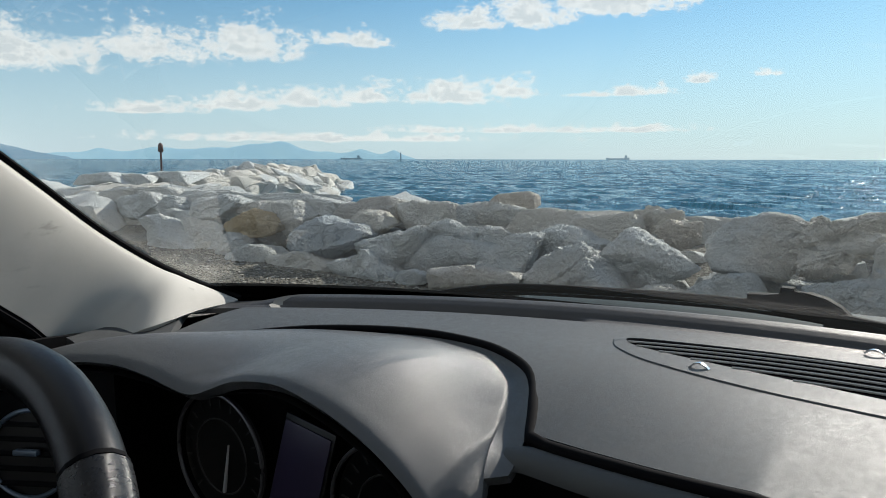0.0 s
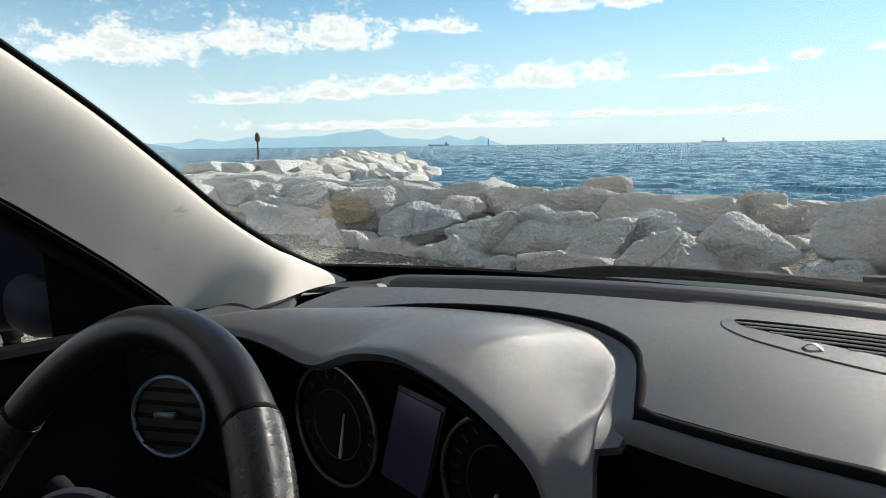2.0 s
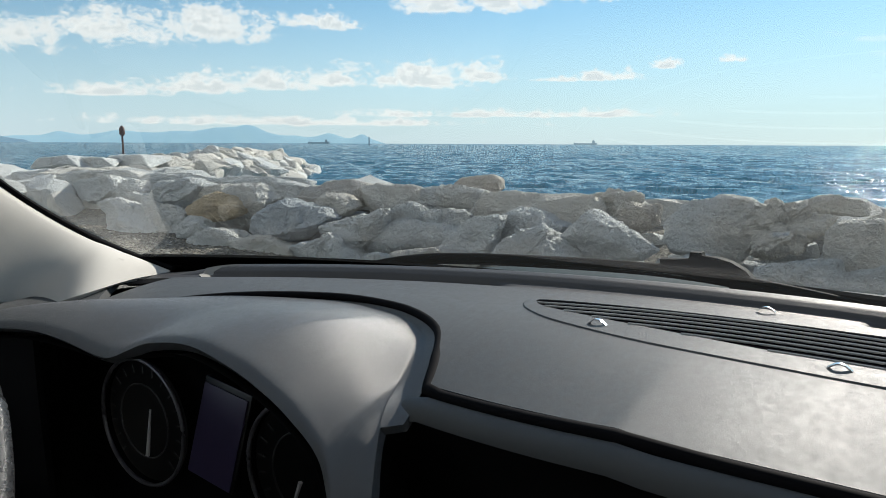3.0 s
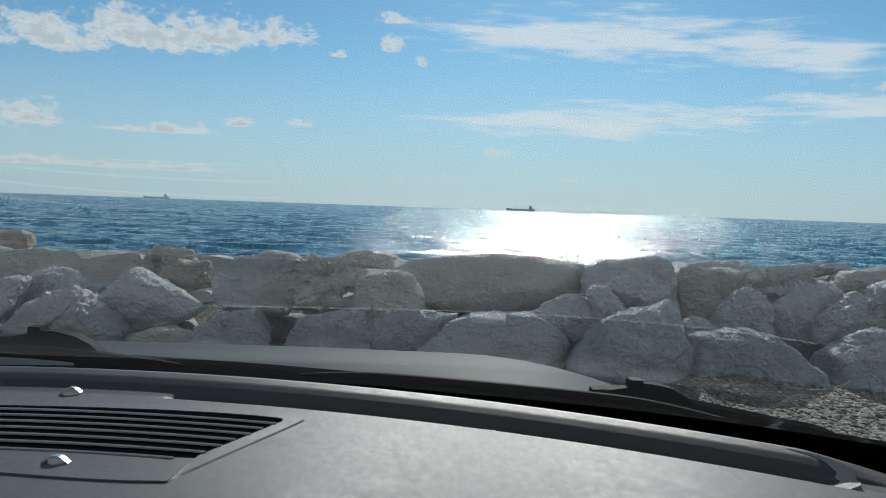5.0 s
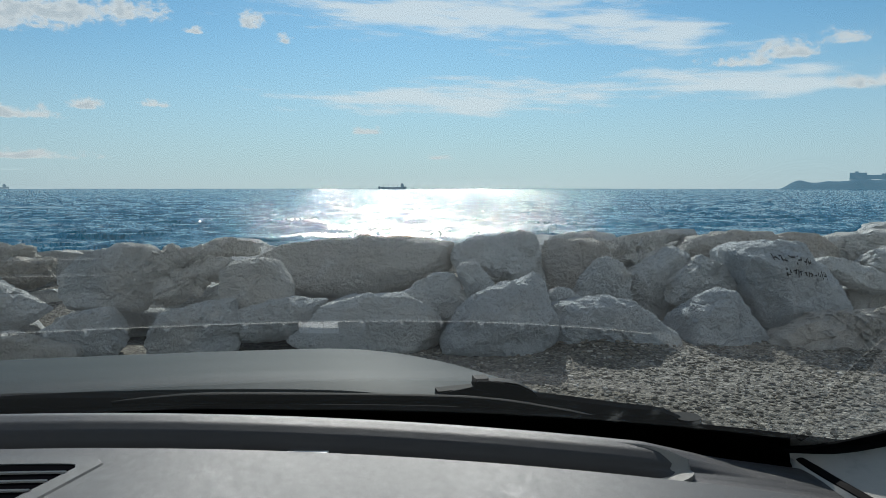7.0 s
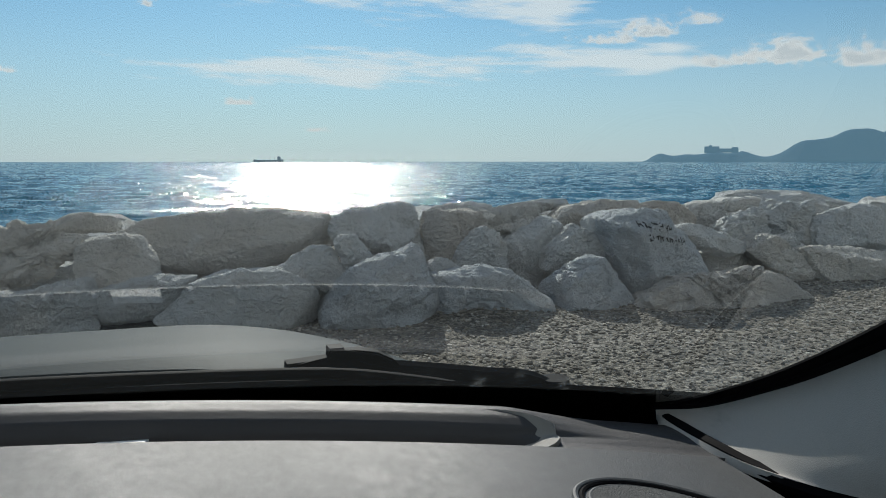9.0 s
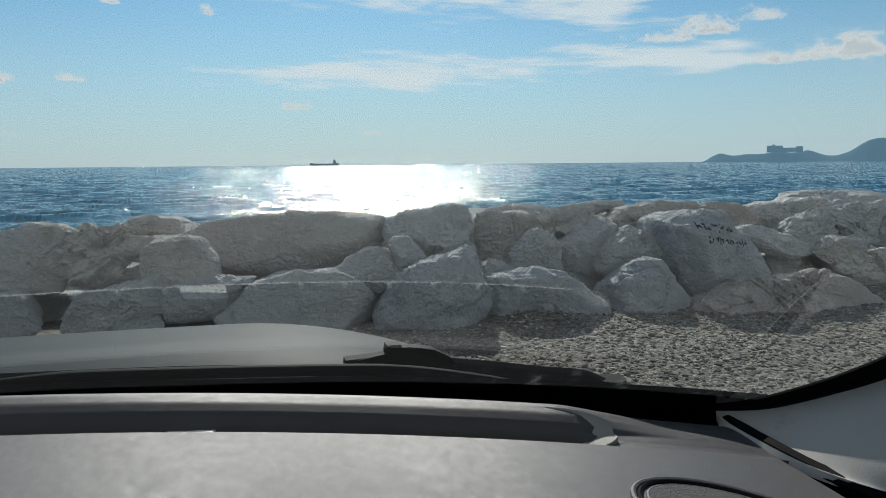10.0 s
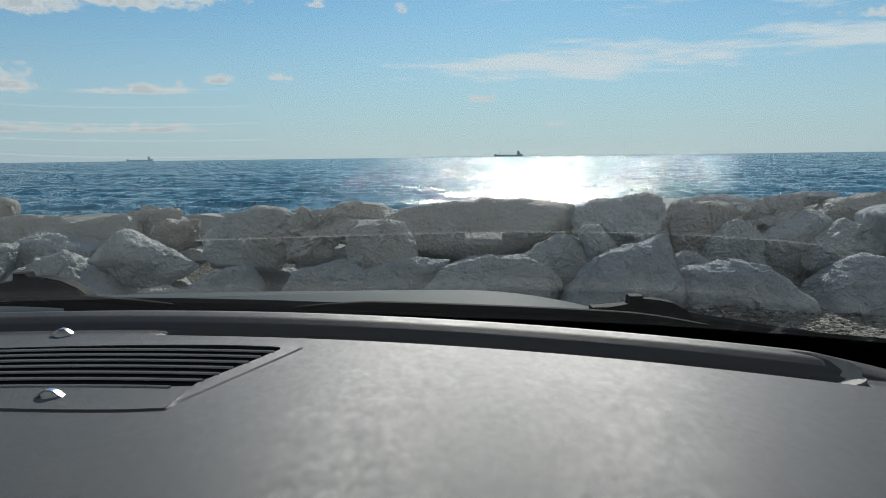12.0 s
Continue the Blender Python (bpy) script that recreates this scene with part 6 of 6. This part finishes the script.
def door_mirror():
    m = thing("door_mirror", "dark blue door mirror in a black housing", "door mirror")
    c = Vector((-0.918, 0.163, 1.040))
    turn = Euler((radians(-2), 0, radians(32))).to_matrix()
    put = lambda p: c + turn @ Vector(p)
    def rounded(t, w, h, p=3.4):
        a, b = math.cos(t), math.sin(t)
        r = (abs(a) ** p + abs(b) ** p) ** (-1 / p)
        return w * r * a, h * r * b
    def shell(u, v):
        t = 2 * math.pi * u
        k = (1.0, 1.03, 1.0, 0.92, 0.75, 0.45, 0.02)
        i = min(int(v * 6), 5)
        f = k[i] + (k[i + 1] - k[i]) * (v * 6 - i)
        x, z = rounded(t, 0.079 * f, 0.081 * f)
        reach = 0.062 * min(v / 0.2, 1.0) * max(0.0, x / 0.087) ** 1.5
        return put((x + 0.09 * v + reach, 0.15 * v, z * (1 - 3.2 * reach * (1 if z > 0 else 0.4)) - 0.01 * v))
    part("housing", sheet(shell, 72, 30, closed=True), "paint_blue", m, "dark blue painted shell")
    def bezel(u, v):
        t = 2 * math.pi * u
        x, z = rounded(t, spread(0.080, 0.062, v), spread(0.082, 0.068, v))
        return put((x, -0.006 * math.sin(math.pi * v) + 0.003 * v, z))
    part("bezel", sheet(bezel, 48, 6, closed=True), "trim_black", m, "black mirror surround")
    bm = bmesh.new()
    bm.faces.new([bm.verts.new(put((*[rounded(2 * math.pi * i / 56, 0.063, 0.069)[0]], 0.002, rounded(2 * math.pi * i / 56, 0.063, 0.069)[1]))) for i in range(56)])
    part("mirror_glass", bm, "mirror", m, "mirror reflecting the empty lot")
    part("foot", tube([put((0.05, 0.06, -0.03)), Vector((-0.81, 0.25, 0.990)), Vector((-0.785, 0.275, 0.985))], [0.05, 0.036, 0.030], 20, flat=0.7), "paint_blue", m)


door_mirror()

# ---- beside and behind the car ----


def neighbour_car():
    c = thing("parked_car", "pale silver-white car parked alongside", "car")
    x0 = -3.42                                            # its near flank, its nose
    prof = [(1.75, 0.62), (1.60, 0.80), (1.2, 0.95), (0.6, 1.05), (0.05, 1.10), (-0.7, 1.50), (-1.6, 1.55), (-2.4, 1.42), (-2.75, 1.0), (-2.8, 0.6)]
    def body(u, v):
        y, z = line([Vector((a, b, 0)) for a, b in prof], u).to_2d()
        x = spread(0, -1.75, v)
        side = 1 - abs(2 * v - 1) ** 6 * (0.06 + 0.10 * max(0.0, z - 0.95))
        return (x0 + x, y, 0.62 + (z - 0.62) * side)
    part("body", sheet(body, 60, 16, 0.01), "paint_white", c)
    def flank(u, v):
        y = spread(1.7, -2.75, u)
        top = line([Vector((a, b, 0)) for a, b in prof], u).y
        z = spread(min(top, 1.06) * 0.985, 0.24 if y < 0.95 else 0.50, v)
        arch = math.hypot(y - 0.67, z - 0.32)
        x = x0 + 0.03 * math.sin(math.pi * v)
        return (x - (0.12 if arch < 0.37 else 0), y, z)
    part("side_panel", sheet(flank, 90, 30, 0.01, (-1, 0, 0)), "paint_white", c)
    part("side_window", box((0.01, 1.7, 0.3), (x0 - 0.01, -1.4, 1.22), 0.003), "window_dark", c)
    part("bonnet_seam", tube([(x0 - 0.22, 1.5, 0.872), (x0 - 0.20, 0.9, 1.0), (x0 - 0.19, 0.2, 1.092)], 0.004, 6), "rubber", c)
    for wy in (0.67, -1.95):
        at = Vector((x0 + 0.015, wy, 0.315))
        w = part("wheel", tube([at + Vector((0, 0.265 * math.cos(t), 0.265 * math.sin(t))) for t in (2 * math.pi * i / 48 for i in range(48))], 0.055, 12, True), "rubber", c, "wheel with a black tyre")
        part("rim", tube([at + Vector((0.03, 0.215 * math.cos(t), 0.215 * math.sin(t))) for t in (2 * math.pi * i / 48 for i in range(48))], 0.016, 8, True), "alloy", w, "silver alloy rim")
        part("brake", box((0.02, 0.30, 0.30), at + Vector((-0.03, 0, 0)), 0.05), "gauge_black", w)
        for i in range(7):
            t = 2 * math.pi * i / 7 + 0.3
            for k in (-0.13, 0.13):
                part("spoke", tube([at + Vector((0.042, 0.05 * math.cos(t), 0.05 * math.sin(t))), at + Vector((0.035, 0.21 * math.cos(t + k), 0.21 * math.sin(t + k)))], [0.017, 0.014], 8), "alloy", w)
        bm = bmesh.new()
        bmesh.ops.create_cone(bm, cap_ends=True, segments=24, radius1=0.065, radius2=0.06, depth=0.03, matrix=Matrix.Translation(at + Vector((0.045, 0, 0))) @ Euler((0, radians(90), 0)).to_matrix().to_4x4())
        part("hub", bm, "alloy", w)
        for i in range(5):
            t = 2 * math.pi * i / 5
            part("bolt", box((0.012, 0.016, 0.016), at + Vector((0.062, 0.04 * math.cos(t), 0.04 * math.sin(t))), 0.003), "gauge_black", w)


neighbour_car()


def lot_behind():
    """Asphalt and a long pale building, seen only in the door mirror."""
    bm = box((60, 40, 0.02), (0, -23.0, 0.035))
    tagged(part("pavement", bm, "asphalt", None), "grey-green cracked asphalt lot", "pavement", kind="structure")
    for i, (a, b) in enumerate((((-30, -8), (10, -9.5)), ((-30, -14), (10, -15)), ((-30, -20), (10, -19.5)), ((-12, -4), (-16, -40)))):
        tagged(part("asphalt_joint", tube([(*a, 0.046), ((a[0] + b[0]) / 2, (a[1] + b[1]) / 2 + 0.3, 0.046), (*b, 0.046)], 0.014, 6, flat=0.4), "rubber", None), "dark tar joint in the asphalt", "road joint", kind="structure")
    w = thing("quay_wall", "low pale wall at the back of the lot", "wall")
    part("wall", box((60, 0.4, 1.1), (-10, -40, 0.6), 0.03), "wall_white", w)
    h = thing("building", "long white building with arched openings behind the lot", "building")
    part("wall", box((46, 8, 4.2), (-14, -50, 2.1), 0.05), "wall_white", h)
    part("roof", box((47, 9, 0.3), (-14, -50, 4.35), 0.05), "roof_cloth", h)
    for i in range(14):
        x = -35 + i * 3.2
        bm = box((1.3, 0.1, 2.0), (x, -45.98, 1.5))
        bmesh.ops.create_cone(bm, cap_ends=True, segments=24, radius1=0.65, radius2=0.65, depth=0.1, matrix=Matrix.Translation((x, -45.98, 2.5)) @ Euler((radians(90), 0, 0)).to_matrix().to_4x4())
        part("window", bm, "window_dark", h, "dark arched opening")


lot_behind()

# ---- out at sea ----


def polar(az_left, dist, z=0.0):
    a = radians(az_left)
    return Vector((-math.sin(a) * dist, math.cos(a) * dist, z))


def ridge(name, label, a0, a1, dist, peaks, mat, seed, rough=1.0, floor=0.0, steps=240):
    """A far ridge between two bearings (degrees to the left) from smooth peaks (bearing, degrees high, half width)."""
    def face(u, v):
        a = spread(a0, a1, u)
        h = floor + sum(hh * math.exp(-abs((a - pa) / pw) ** 1.7) for pa, hh, pw in peaks)
        h *= 1 + 0.09 * rough * noise.noise((a * 1.3, seed, 0)) + 0.05 * rough * noise.noise((a * 5, seed, 3)) + 0.03 * rough * noise.noise((a * 13, seed, 3))
        fade = min(1.0, u / 0.02, (1 - u) / 0.02)
        p = polar(a, dist * (1 + 0.02 * v))
        return (p.x, p.y, SEA - 2 + (2 + dist * math.tan(radians(max(h, 0.0))) * fade) * math.sin(v * math.pi / 2))
    tagged(part(name, sheet(face, steps, 8), mat, None), label, "hills", kind="structure")


ridge("far_hills", "blue mountains across the bay, haze in their glowing colour", 37.3, 66, 4300, [(47.7, 1.0, 1.9), (50.3, 0.75, 2.2), (53.3, 0.5, 2.0), (57.0, 0.72, 2.4), (60.8, 0.5, 1.2), (63.5, 0.3, 2.0), (44.4, 0.35, 1.4), (41.7, 0.62, 1.3), (39.15, 0.55, 0.75)], "far_hills", 3, rough=0.6, floor=0.16)
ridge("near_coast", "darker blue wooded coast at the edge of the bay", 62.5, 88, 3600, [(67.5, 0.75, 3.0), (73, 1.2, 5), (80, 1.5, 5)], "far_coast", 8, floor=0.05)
ridge("headland", "dark blue rocky headland, haze in its glowing colour", -74, -35.9, 2300, [(-37.3, 0.5, 0.9), (-39.2, 0.42, 1.2), (-41.2, 0.6, 1.2), (-43.2, 0.62, 1.1), (-47.0, 0.9, 1.5), (-50.2, 1.75, 2.6), (-56, 2.0, 4), (-63, 2.4, 7)], "headland", 5, rough=0.5, floor=0.10)
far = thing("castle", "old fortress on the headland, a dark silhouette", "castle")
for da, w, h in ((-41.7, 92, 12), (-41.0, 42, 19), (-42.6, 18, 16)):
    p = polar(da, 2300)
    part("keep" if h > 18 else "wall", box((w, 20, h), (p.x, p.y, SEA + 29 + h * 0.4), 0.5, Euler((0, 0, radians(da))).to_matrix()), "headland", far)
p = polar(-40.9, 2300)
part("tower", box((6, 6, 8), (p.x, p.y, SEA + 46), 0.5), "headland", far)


def ship(az, dist, length, masts, label, mat="ship_dark", house=1):
    s = thing("ship", label, "ship", "ships on the horizon")
    at = polar(az, dist, SEA)
    turn = Euler((0, 0, radians(az))).to_matrix()
    put = lambda q: at + turn @ Vector(q)
    def hull(u, v):
        x = spread(-0.5, 0.5, u) * length
        bow = max(0.0, abs(2 * u - 1) - 0.75) / 0.25
        return put((x * (1 + 0.02 * v), (v2 := (1 - bow ** 2) * length * 0.07), length * (0.075 + 0.03 * bow) * v))
    part("hull", sheet(hull, 30, 4, length * 0.1), mat, s)
    part("deckhouse", box((length * 0.13, length * 0.1, length * 0.12), put((house * length * 0.40, 0, length * 0.13)), length * 0.008, turn), mat, s)
    part("bridge", box((length * 0.08, length * 0.12, length * 0.05), put((house * length * 0.39, 0, length * 0.20)), length * 0.004, turn), mat, s)
    for i in range(masts):
        x = spread(-0.36, 0.22, i / max(masts - 1, 1)) * length * house
        part("mast", tube([put((x, 0, length * 0.07)), put((x, 0, length * 0.19))], length * 0.008, 6), mat, s)
    return s


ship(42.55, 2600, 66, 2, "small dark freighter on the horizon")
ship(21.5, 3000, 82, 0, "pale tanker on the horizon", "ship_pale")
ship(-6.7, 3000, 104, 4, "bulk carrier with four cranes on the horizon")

b = thing("channel_marker", "thin dark channel marker post at sea", "sea marker")
at = polar(38.6, 700, SEA)
part("post", tube([at, at + Vector((0, 0, 8.5))], [0.7, 0.5], 8), "ship_dark", b)
at = polar(56.7, 48)
mk = thing("beacon", "dark red beacon post on the jetty", "beacon", at=(at.x, at.y, 0.1))
part("post", tube([(0, 0, -0.5), (0, 0, 1.9)], [0.07, 0.06], 10), "red_paint", mk)
part("lantern", tube([(0, 0, 1.45), (0, 0, 1.55), (0, 0, 1.9), (0, 0, 2.05)], [0.10, 0.17, 0.15, 0.05], 12), "red_paint", mk, "dark red top mark")
